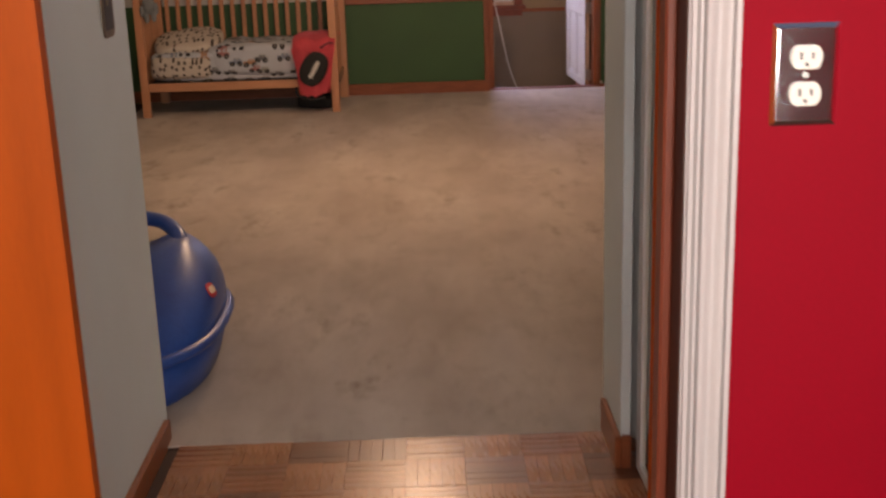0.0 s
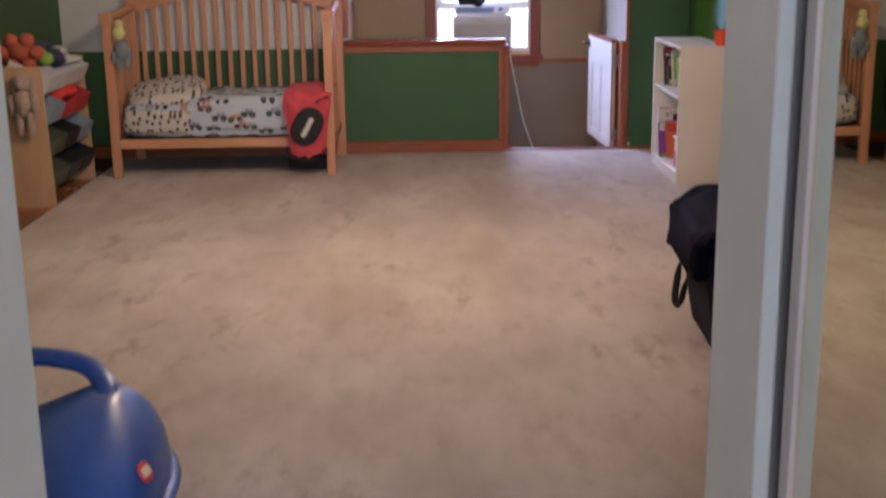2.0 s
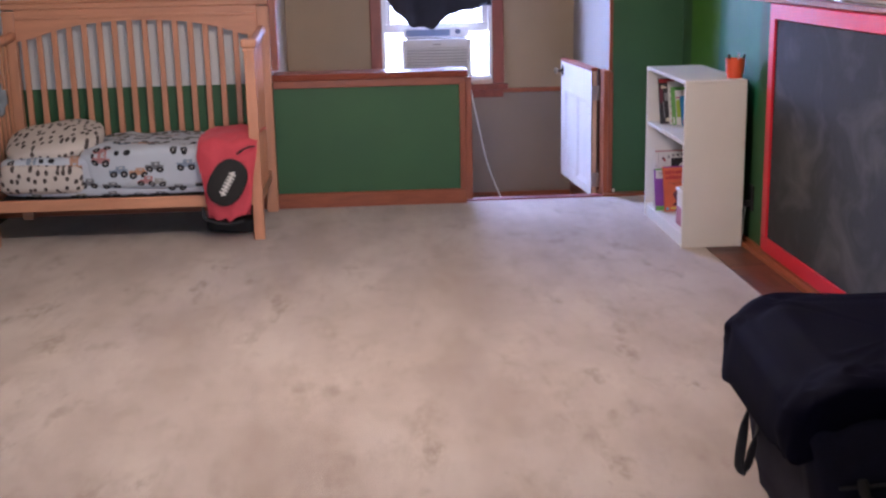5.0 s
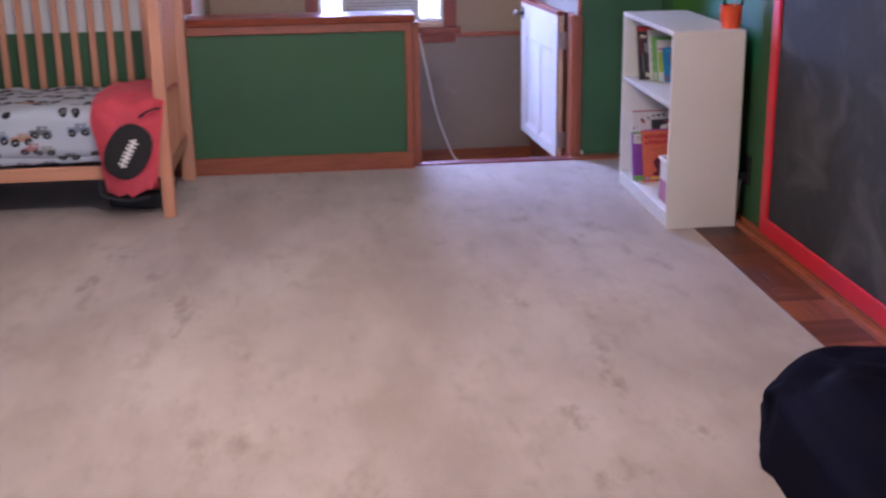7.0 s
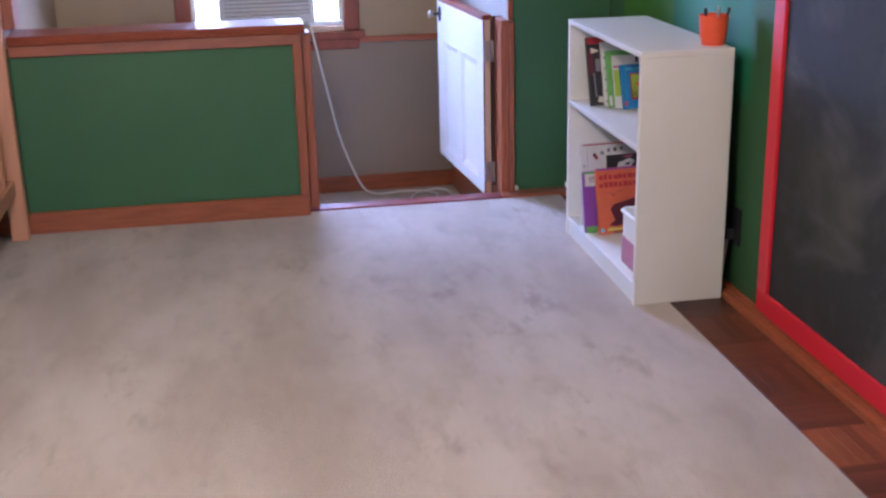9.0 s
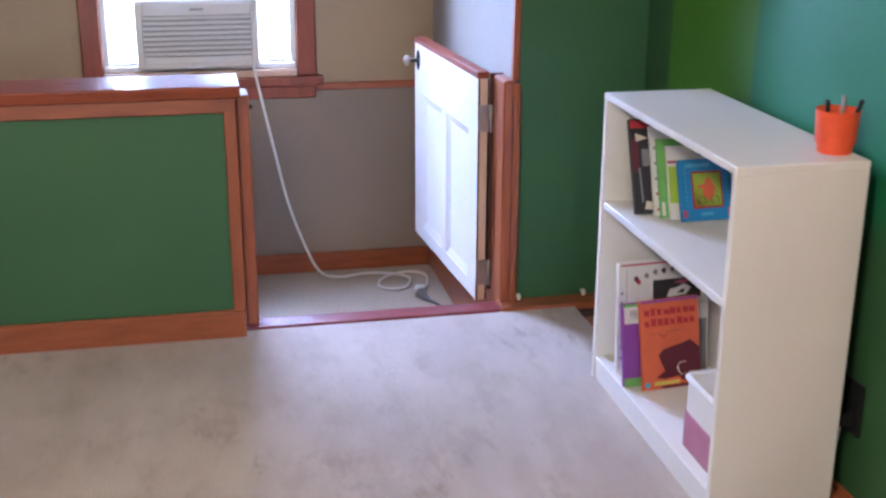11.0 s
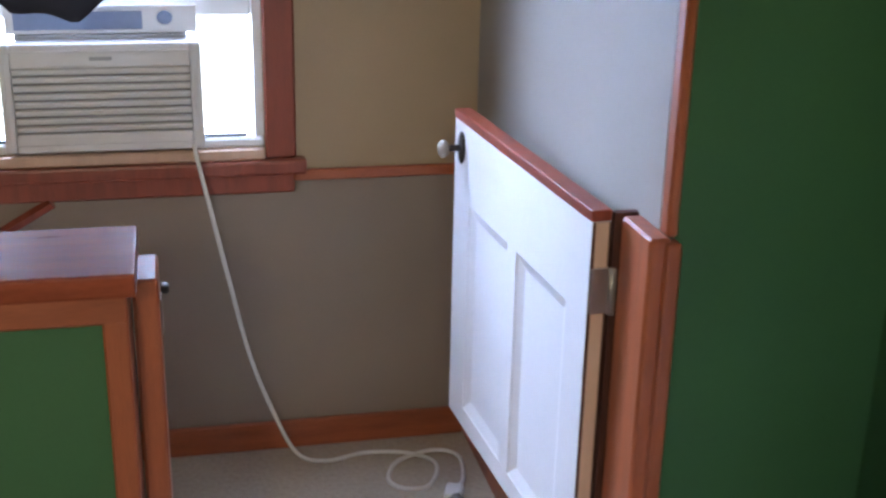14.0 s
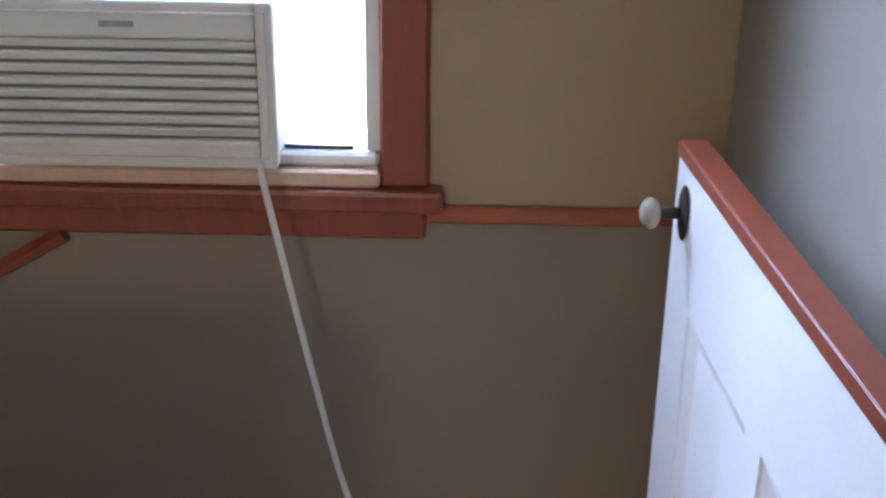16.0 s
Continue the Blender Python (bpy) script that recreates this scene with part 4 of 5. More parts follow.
def book(w, h, d, m, cover, label, marks=(), spine=None):
    """A picture book: covers, pages and printed shapes on the front (+y is the back cover)."""
    t = new("book")
    t.matrix_world = m
    tagged(t, label, "book", "books on the bookcase")
    part("front_cover", box(0, -d / 2, 0, w, -d / 2 + 0.0022, h, 0.0006), cover, t)
    part("back_cover", box(0, d / 2 - 0.0022, 0, w, d / 2, h, 0.0006), cover, t)
    part("spine", box(-0.0022, -d / 2, 0, -0.0001, d / 2, h, 0.0006), spine or cover, t)
    part("pages", box(0.0005, -d / 2 + 0.0024, 0.003, w - 0.004, d / 2 - 0.0024, h - 0.003), PAGES, t)
    for x0, z0, x1, z1, c in marks:
        part("cover_print", box(x0 * w, -d / 2 - 0.0008, z0 * h, x1 * w, -d / 2 - 0.0002, z1 * h), c, t)
    return t


PAGES = mat("book_pages", (0.66, 0.63, 0.55), 0.8, var=0.08, scale=3, fine=200, bump=0.1, stretch=(1, 20, 1))
K_BLACK, K_WHITE, K_GREEN = ink("cover_black", (0.02, 0.018, 0.02)), ink("cover_white", (0.68, 0.67, 0.64)), ink("cover_green", (0.16, 0.42, 0.10))
K_BLUE, K_PURPLE, K_ORANGE = ink("cover_blue", (0.02, 0.22, 0.50)), ink("cover_purple", (0.24, 0.06, 0.33)), ink("cover_orange", (0.62, 0.13, 0.05))
K_RED, K_YELLOW, K_MAROON, K_LIME = ink("cover_red", (0.40, 0.02, 0.03)), ink("cover_yellow", (0.60, 0.55, 0.10)), ink("cover_maroon", (0.10, 0.012, 0.025)), ink("cover_lime", (0.36, 0.52, 0.05))
ST, SB = 0.5205, 0.0705
K_GREY, K_SKY, K_PINK, K_CREAM = ink("cover_grey", (0.20, 0.20, 0.21)), ink("cover_sky", (0.10, 0.38, 0.58)), ink("cover_pink", (0.45, 0.08, 0.17)), ink("cover_cream", (0.62, 0.55, 0.42))


def shape(ob, d, points, material, lift=0.0006, name="cover_print"):
    """A flat printed shape on a book's front cover."""
    return part(name, prism(points, 0.0004, pose(0, -d / 2 - lift - 0.0004, 0)), material, ob)


def loop(ob, d, cx, cz, r, wire, material, lift=0.0012, arc=(0, 6.3)):
    pts = [(cx + r * math.cos(arc[0] + (arc[1] - arc[0]) * i / 16), -d / 2 - lift, cz + r * math.sin(arc[0] + (arc[1] - arc[0]) * i / 16)) for i in range(17)]
    return part("cover_ring", tube(pts, wire, 5, 0, 0.3), material, ob)


# upper shelf: covers turned to the room, leaning to the far side
bk = book(0.20, 0.250, 0.016, pose(1.752, 8.142, ST, -24, 0, -3), K_BLACK, "glossy black picture book with red and grey cover art", [(0.0, 0.90, 0.9, 0.985, K_RED), (0.0, 0.45, 0.09, 0.80, K_MAROON), (0.13, 0.5, 0.7, 0.68, K_GREY)])
shape(bk, 0.016, [(0.012, 0.190), (0.045, 0.198), (0.028, 0.206), (0.012, 0.212)], K_CREAM)
shape(bk, 0.016, [(0.024, 0.012), (0.052, 0.010), (0.046, 0.030), (0.030, 0.034)], K_CREAM)
shape(bk, 0.016, [(0.018, 0.030), (0.023, 0.030), (0.020, 0.120), (0.015, 0.120)], K_GREY)
book(0.182, 0.235, 0.012, pose(1.796, 8.117, ST, -23.5, 0, -3), K_WHITE, "white picture book with red and grey spots along the edge", [(0.03 + 0.03 * (i % 2), 0.06 + 0.085 * i, 0.09 + 0.02 * (i % 3), 0.09 + 0.085 * i, K_RED if i < 4 else K_GREY) for i in range(10)])
book(0.18, 0.205, 0.010, pose(1.806, 8.098, ST, -23, 0, -3), K_GREEN, "green picture book standing on the upper shelf", [(0.1, 0.7, 0.8, 0.85, K_LIME), (0.01, 0.03, 0.06, 0.2, K_WHITE)])
book(0.165, 0.190, 0.010, pose(1.824, 8.080, ST, -22.5, 0, -3), K_WHITE, "white and lime book standing on the upper shelf", [(0.0, 0.22, 0.14, 0.72, K_LIME), (0.0, 0.76, 0.5, 0.80, K_PINK), (0.5, 0.86, 0.56, 0.96, K_BLACK)])
blue = book(0.140, 0.158, 0.012, pose(1.846, 8.056, ST, -21, 0, 2), K_BLUE, "blue picture book with an orange bear on a bicycle", [(0.22, 0.2, 0.82, 0.80, K_RED), (0.25, 0.23, 0.79, 0.77, K_LIME), (0.12, 0.87, 0.6, 0.93, K_SKY), (0.36, 0.08, 0.60, 0.13, K_SKY), (0.02, 0.06, 0.10, 0.18, K_PINK), (0.90, 0.06, 0.98, 0.2, K_PINK)]
            + [(0.09, 0.24 + i * 0.075, 0.12, 0.265 + i * 0.075, K_SKY) for i in range(9)] + [(0.90, 0.28 + i * 0.075, 0.93, 0.305 + i * 0.075, K_SKY) for i in range(8)])
shape(blue, 0.012, [(0.058, 0.062), (0.070, 0.058), (0.078, 0.048), (0.088, 0.062), (0.096, 0.080), (0.088, 0.098), (0.080, 0.110), (0.070, 0.106), (0.066, 0.094), (0.050, 0.092), (0.046, 0.086), (0.060, 0.080)], K_ORANGE, 0.0012, "cover_picture")
for x in (0.056, 0.092):
    loop(blue, 0.012, x, 0.052, 0.011, 0.0012, K_BLACK, 0.0018)
# lower shelf
big = book(0.235, 0.305, 0.014, pose(1.728, 8.158, SB, -4, 0, 4), K_WHITE, "large white picture book with red and black drawings", [(0.02, 0.975, 0.95, 0.99, K_RED), (0.095, 0.02, 0.10, 0.95, K_GREY)] + [(0.03, 0.12 + i * 0.10, 0.055, 0.145 + 0.006 * (i % 3) + i * 0.10, K_GREY) for i in range(7)])
for x, z, c in ((0.045, 0.255, K_MAROON), (0.052, 0.246, K_RED), (0.075, 0.262, K_GREY), (0.100, 0.270, K_GREY), (0.125, 0.272, K_BLACK), (0.150, 0.274, K_GREY)):
    shape(big, 0.014, [(x, z), (x + 0.009, z - 0.004), (x + 0.012, z + 0.008), (x + 0.004, z + 0.014), (x - 0.003, z + 0.006)], c)
comic = book(0.165, 0.272, 0.014, pose(1.812, 8.110, SB, -7, 0, 5), K_WHITE, "black and white comic book on the lower shelf", [(0.0, 0.78, 0.85, 0.985, K_BLACK), (0.80, 0.02, 0.97, 0.55, K_GREY), (0.72, 0.93, 0.98, 0.985, K_BLACK)])
shape(comic, 0.014, [(0.040, 0.218), (0.095, 0.222), (0.112, 0.240), (0.090, 0.252), (0.066, 0.242), (0.048, 0.240)], K_WHITE, 0.0012)
shape(comic, 0.014, [(0.070, 0.228), (0.088, 0.226), (0.094, 0.238), (0.080, 0.236)], K_BLACK, 0.0018)
shape(comic, 0.014, [(0.060, 0.256), (0.100, 0.254), (0.104, 0.264), (0.076, 0.262)], K_PINK, 0.0012)
book(0.155, 0.222, 0.012, pose(1.716, 8.062, SB, -11, 0, 5), K_PURPLE, "purple picture book with a white barcode sticker", [(0.03, 0.76, 0.48, 0.96, K_WHITE), (0.0, 0.96, 0.6, 0.995, K_GREEN), (0.0, 0.0, 1, 0.10, K_GREEN)] + [(0.14 + i * 0.035, 0.81, 0.155 + i * 0.035, 0.92, K_BLACK) for i in range(7)])
orange = book(0.168, 0.238, 0.012, pose(1.758, 8.028, SB, -13, 0, 6), K_ORANGE, "orange picture book with a dark beetle on its cover", [(0.0, 0.972, 1.0, 0.998, K_PURPLE), (0.18, 0.045, 0.62, 0.085, K_YELLOW), (0.3, 0.005, 0.9, 0.035, K_MAROON)])
rb = random.Random(9)
for row, z in ((0, 0.196), (1, 0.168)):
    for i in range(8):
        x, w_, h_ = 0.009 + i * 0.0188, 0.0145 + rb.uniform(-0.003, 0.003), 0.020 + rb.uniform(-0.004, 0.003)
        shape(orange, 0.012, [(x, z), (x + w_ * 0.4, z + 0.002), (x + w_, z - 0.001), (x + w_, z + h_), (x + w_ * 0.5, z + h_ - 0.003), (x, z + h_)], K_RED)
part("cover_print", tube([(0.025, -0.0072, 0.150), (0.050, -0.0072, 0.148), (0.062, -0.0072, 0.136), (0.075, -0.0072, 0.150), (0.110, -0.0072, 0.153)], 0.0022, 5, 4, 0.3), K_MAROON, orange)
beetle = [(0.045, 0.090), (0.060, 0.106), (0.090, 0.112), (0.120, 0.118), (0.140, 0.124), (0.152, 0.112), (0.166, 0.100), (0.167, 0.030), (0.140, 0.012), (0.112, 0.018), (0.102, 0.030), (0.060, 0.026), (0.036, 0.032), (0.062, 0.048), (0.052, 0.070)]
shape(orange, 0.012, beetle, K_MAROON, 0.0012, "cover_picture")
loop(orange, 0.012, 0.116, 0.050, 0.017, 0.0042, K_CREAM, 0.0020, (1.2, 5.2))
shape(orange, 0.012, [(0.010 + 0.008 * math.cos(a), 0.014 + 0.008 * math.sin(a)) for a in [i * 0.63 for i in range(10)]], K_SKY, 0.0012)


def bin_tub():
    t = thing("storage_tub", 1.728, 7.535, SB, "white plastic bin with a pink patterned label", "bin")
    w, l, h = 0.19, 0.19, 0.188
    bm = box(0.008, 0.008, 0, w - 0.008, l - 0.008, h, 0.012, 3)
    top = [f for f in bm.faces if f.normal.z > 0.99]
    bmesh.ops.inset_region(bm, faces=top, thickness=0.004)
    bmesh.ops.translate(bm, verts=list({v for f in top for v in f.verts}), vec=(0, 0, -0.15))
    part("tub", bm, LAMINATE, t)
    c = 0.018
    rim = [(c, 0.004, h), (w - c, 0.004, h), (w - 0.004, c, h), (w - 0.004, l - c, h), (w - c, l - 0.004, h), (c, l - 0.004, h), (0.004, l - c, h), (0.004, c, h), (c, 0.004, h)]
    part("rim", tube(rim, 0.007, 8, 0), WHITE, t, "thick rounded rim", smooth=True)
    part("label", box(0.0055, 0.0055, 0.004, w - 0.0055, l - 0.0055, 0.105, 0.012, 3), ink("pink_label", (0.42, 0.16, 0.24)), t, "pink patterned label")


bin_tub()


def pencil_cup():
    t = thing("pencil_cup", 1.968, 7.585, 0.8122, "orange plastic cup of pens on the bookcase", "cup")
    bm = cyl(0.036, 0.046, 0.092, 24)
    top = [f for f in bm.faces if f.normal.z > 0.9]
    bmesh.ops.inset_region(bm, faces=top, thickness=0.004)
    bmesh.ops.translate(bm, verts=list({v for f in top for v in f.verts}), vec=(0, 0, -0.07))
    part("cup", bm, ink("orange_plastic", (0.78, 0.10, 0.03), 0.4), t)
    for x, y, a, b, m in ((-0.018, 0.0, 8, -10, BLACK), (0.010, 0.012, -6, 8, STEEL), (0.016, -0.01, 4, 14, BLACK)):
        part("pen", cyl(0.005, 0.005, 0.105, 8, pose(x, y, 0.012, a, b, 0)), m, t)


pencil_cup()


def chalkboard():
    t = thing("chalkboard", XR - 0.001, 0, 0, "large chalkboard in a red painted frame on the knee wall", "chalkboard")
    y0, y1, z0, z1, f = 4.55, 7.315, 0.032, 1.172, 0.068
    part("slate", box(-0.012, y0 + 0.02, z0 + 0.02, -0.001, y1 - 0.02, z1 - 0.02), CHALK, t, "smudged black slate")
    part("frame_bottom", box(-0.022, y0, z0, -0.0005, y1, z0 + f, 0.003), REDFRAME, t)
    part("frame_top", box(-0.022, y0, z1 - f, -0.0005, y1, z1, 0.003), REDFRAME, t)
    part("frame_side", box(-0.022, y1 - f, z0 + f + 0.0002, -0.0005, y1, z1 - f - 0.0002, 0.003), REDFRAME, t)
    part("frame_side", box(-0.022, y0, z0 + f + 0.0002, -0.0005, y0 + f, z1 - f - 0.0002, 0.003), REDFRAME, t)


chalkboard()
alone("film_roll", turned(cyl(0.012, 0.012, 1.35, 14), pose(XR - 0.032, 7.15, KNEE - 0.028, 90, 0, 0)), CHROME, "clear shiny plastic roll lying along the wooden trim", "roll")


def wall_socket():
    t = thing("power_strip", XR - 0.001, 7.535, 0.235, "black wall socket with plugged cords beside the bookcase", "socket")
    part("plate", box(-0.010, -0.038, -0.062, 0, 0.038, 0.062, 0.004, 2), BLACK, t)
    part("plug", box(-0.036, -0.014, -0.045, -0.0102, 0.014, -0.012, 0.005, 2), BLACK, t)
    part("cord", tube([(-0.028, 0.0, -0.035), (-0.034, 0.01, -0.12), (-0.028, 0.035, -0.19), (-0.034, 0.06, -0.222), (-0.05, 0.12, -0.226)], 0.005, 8), CORD, t, "grey and white cord", smooth=True)
    part("cord", tube([(-0.030, 0.004, -0.02), (-0.042, 0.03, -0.10), (-0.036, 0.02, -0.17), (-0.045, 0.08, -0.226)], 0.0045, 8), STEEL, t, smooth=True)


wall_socket()


def air_conditioner():
    t = thing("window_air_conditioner", 0.680, YW - 0.105, 0.6045, "off-white window air conditioner with louvred front", "air conditioner")
    w, h = 0.233, 0.262
    part("case", box(-w + 0.006, 0.030, 0.002, w - 0.006, 0.44, h - 0.006, 0.006, 2), ACW, t)
    m, lo, hi = 0.027, 0.046, 0.058
    fr = join(box(-w, 0, 0, -w + m, 0.0295, h, 0.008, 2), box(w - m, 0, 0, w, 0.0295, h, 0.008, 2), box(-w + m + 0.0002, 0.001, 0, w - m - 0.0002, 0.0295, lo, 0.006, 2), box(-w + m + 0.0002, 0.001, h - hi, w - m - 0.0002, 0.0295, h, 0.006, 2))
    front = part("front_frame", fr, ACW, t)
    # shade in the louvre gaps comes from this darker sheet
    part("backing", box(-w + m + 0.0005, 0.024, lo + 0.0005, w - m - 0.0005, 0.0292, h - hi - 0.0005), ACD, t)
    n = 8
    for i in range(n):
        z = lo + 0.011 + i * (h - lo - hi - 0.020) / (n - 1)
        part("louvre", turned(box(-w + m + 0.001, -0.004, -0.0072, w - m - 0.001, 0.004, 0.0072, 0.0018), pose(0, 0.012, z, 22, 0, 0)), ACW, t)
    part("seam", box(-w + 0.012, -0.0006, 0.034, w - 0.012, 0.0006, 0.0352), ACW, front)
    part("badge", box(-0.026, -0.0006, h - 0.040, 0.026, 0.0014, h - 0.031), ACD, front, "small grey badge")
    part("frame_bead", join(box(-w + 0.010, -0.0022, h - 0.020, w - 0.010, 0.0012, h - 0.016, 0.001), box(-w + 0.010, -0.0022, 0.016, w - 0.010, 0.0012, 0.020, 0.001),
                            box(w - 0.014, -0.0022, 0.0202, w - 0.010, 0.0012, h - 0.0202, 0.001), box(-w + 0.010, -0.0022, 0.0202, -w + 0.014, 0.0012, h - 0.0202, 0.001)), ACW, front)
    filler = part("top_filler", box(-w + 0.010, 0.118, h + 0.0045, w - 0.004, 0.128, h + 0.072, 0.002), WHITE, t, "white filler strip between case and sash")
    part("filler_window", box(-w + 0.030, 0.1165, h + 0.014, 0.098, 0.1178, h + 0.058, 0.0005), GREYBLUE, filler, "blue-grey strip")
    part("latch_knob", turned(ball((0, 0, 0), (0.019, 0.008, 0.017), 16), pose(0.152, 0.114, h + 0.042)), GREYBLUE, filler, "dark oval latch", smooth=True)
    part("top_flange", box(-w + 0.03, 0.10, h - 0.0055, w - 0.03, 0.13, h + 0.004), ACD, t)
    for s in (-1, 1):
        x0, x1 = sorted((s * (w - 0.005), s * 0.342))
        part("side_gasket", box(x0, 0.105, 0.001, x1, 0.112, 0.008), BLACK, t)

    return t


AC = air_conditioner()
TO_AC = Matrix.Translation((-0.680, -(YW - 0.105), -0.6045))
cord = [(0.888, 10.085, 0.610), (0.890, 10.065, 0.59), (0.918, 10.06, 0.45), (0.960, 10.06, 0.24), (1.003, 10.06, 0.04), (1.06, 10.055, -0.13), (1.12, 10.05, -0.255), (1.20, 10.06, -0.292), (1.32, 10.09, -0.294), (1.44, 10.06, -0.294), (1.495, 9.99, -0.294),
        (1.455, 9.885, -0.294), (1.386, 9.88, -0.294), (1.352, 9.935, -0.294), (1.395, 10.02, -0.290), (1.50, 10.055, -0.286), (1.565, 10.02, -0.292), (1.55, 9.90, -0.293), (1.515, 9.85, -0.290)]
pc = part("power_cord", turned(tube(cord, 0.0058, 8, 7), TO_AC), CORD, AC, "white cord hanging and coiled on the landing", smooth=True)
part("plug", turned(box(-0.024, -0.032, -0.016, 0.024, 0.032, 0.016, 0.010, 2), TO_AC @ pose(1.505, 9.815, -0.283, 0, 0, -20)), CORD, pc, "pale plug")
part("extension_lead", turned(tube([(1.50, 9.785, -0.286), (1.52, 9.725, -0.290), (1.552, 9.656, -0.293), (1.585, 9.53, -0.294), (1.60, 9.35, -0.294)], lambda k: 0.024 - 0.018 * min(1, k * 3.2), 10), TO_AC), LEAD, pc, "grey extension lead", smooth=True)
for x in (1.655, 1.878, 2.005):
    alone("door_bumper", join(ball((x, 8.882, 0.024), (0.008, 0.009, 0.012), 12), cyl(0.005, 0.005, 0.014, 10, pose(x, 8.9048, 0.024, 90, 0, 0))), IVORY, "small white bumper at the foot of the green wall", "bumper", "bumpers along the wall")


def jersey():
    """A dark mesh shirt on a hanger in front of the window."""
    t = thing("hanging_jersey", 0.682, 10.0, 0, "black mesh jersey hanging in front of the window", "jersey")
    hem = ((-1.0, 1.185), (-0.80, 1.065), (-0.50, 0.962), (-0.10, 0.945), (0.08, 0.985), (0.22, 1.040), (0.60, 1.062), (1.0, 1.095))
    bm, rows, nx, nz = bmesh.new(), [], 44, 34

    def low(u):
        for (a, za), (b, zb) in zip(hem, hem[1:]):
            if u <= b:
                return za + (zb - za) * (u - a) / (b - a)
        return hem[-1][1]

    for j in range(nz + 1):
        v_ = j / nz
        row = []
        for i in range(nx + 1):
            u = -1 + 2 * i / nx
            z = low(u) + (1.80 - low(u)) * v_
            half = 0.358 - (0.03 if z > 1.3 else 0.03 * max(0, (z - 1.15) / 0.15)) - 0.12 * max(0, (z - 1.62) / 0.18)
            fold = 0.020 * math.sin(u * 11 + 1.5 * v_) * (1 - 0.6 * v_) + 0.018 * noise.noise(Vector((u * 4, v_ * 5, 2))) + 0.008 * noise.noise(Vector((u * 11, v_ * 9, 5)))
            row.append(bm.verts.new((u * half, -0.03 + fold - 0.04 * (1 - u * u), z + 0.006 * math.sin(u * 17) * (1 - v_) ** 4)))
        rows.append(row)
    for a, b in zip(rows, rows[1:]):
        for i in range(nx):
            bm.faces.new((a[i], a[i + 1], b[i + 1], b[i]))
    bmesh.ops.solidify(bm, geom=bm.faces[:], thickness=0.003)
    part("body", bm, MESHCLOTH, t, smooth=True)
    part("cuff", tube([(-0.385, -0.02, 1.215), (-0.355, -0.02, 1.195), (-0.325, -0.03, 1.190)], 0.014, 10, 4, 0.8), WHITEINK, t, "pale cuff", smooth=True)
    part("side_trim", tube([(0.325, -0.035, 1.100), (0.285, -0.045, 1.085), (0.262, -0.050, 1.060)], 0.016, 10, 4, 0.4), GREYBLUE, t, "pale teal side trim", smooth=True)
    part("shoulder_patch", bumpy(soft_box(0.03, -0.095, 1.60, 0.27, -0.055, 1.72, 0.6, 10), 0.01, 10), REDCLOTH, t, "red printed shoulder", smooth=True)
    part("crest", join(turned(ball((0, 0, 0), (0.052, 0.005, 0.07), 16), pose(0.035, -0.104, 1.46, 0, 20, 0)), turned(ball((0, 0, 0), (0.03, 0.006, 0.05), 16), pose(0.095, -0.100, 1.52, 0, -20, 0))), WHITEINK, t, "worn pale crest")
    letters("lettering", "LL SEASON", 0.066, pose(-0.112, -0.108, 1.31, 90, 90, 0), WHITEINK, t)
    part("hanger", join(tube([(-0.24, 0.0, 1.74), (0, 0.0, 1.83), (0.24, 0.0, 1.74)], 0.006, 8, 4), tube([(0, 0, 1.83), (0, 0, 1.90), (0.02, 0, 1.94), (0.04, 0, 1.92)], 0.003, 6, 4)), STEEL, t, "wire hanger", smooth=True)
    part("rod", cyl(0.010, 0.010, 1.90, 12, pose(-0.97, 0, 1.935, 0, 90, 0)), TRIM, t, "wooden rod")
    return t


jersey()
alone("tan_pouch", bumpy(soft_box(0.25, 9.99, 1.68, 0.37, 10.07, 1.80, 0.7, 10), 0.012, 12), GOLD, "tan cloth pouch hanging beside the jersey", "pouch")


def folds(bm, amp, freq, squash=(1, 1, 0.45)):
    """Creases of slack cloth: ridged noise pushed along the normals."""
    bm.normal_update()
    push = []
    for v in bm.verts:
        p = Vector((v.co.x * squash[0], v.co.y * squash[1], v.co.z * squash[2])) * freq
        push.append(v.normal * amp * (0.5 - abs(noise.noise(p + Vector((3, 1, 7)))) * 2))
    for v, d in zip(bm.verts, push):
        v.co += d
    return bm


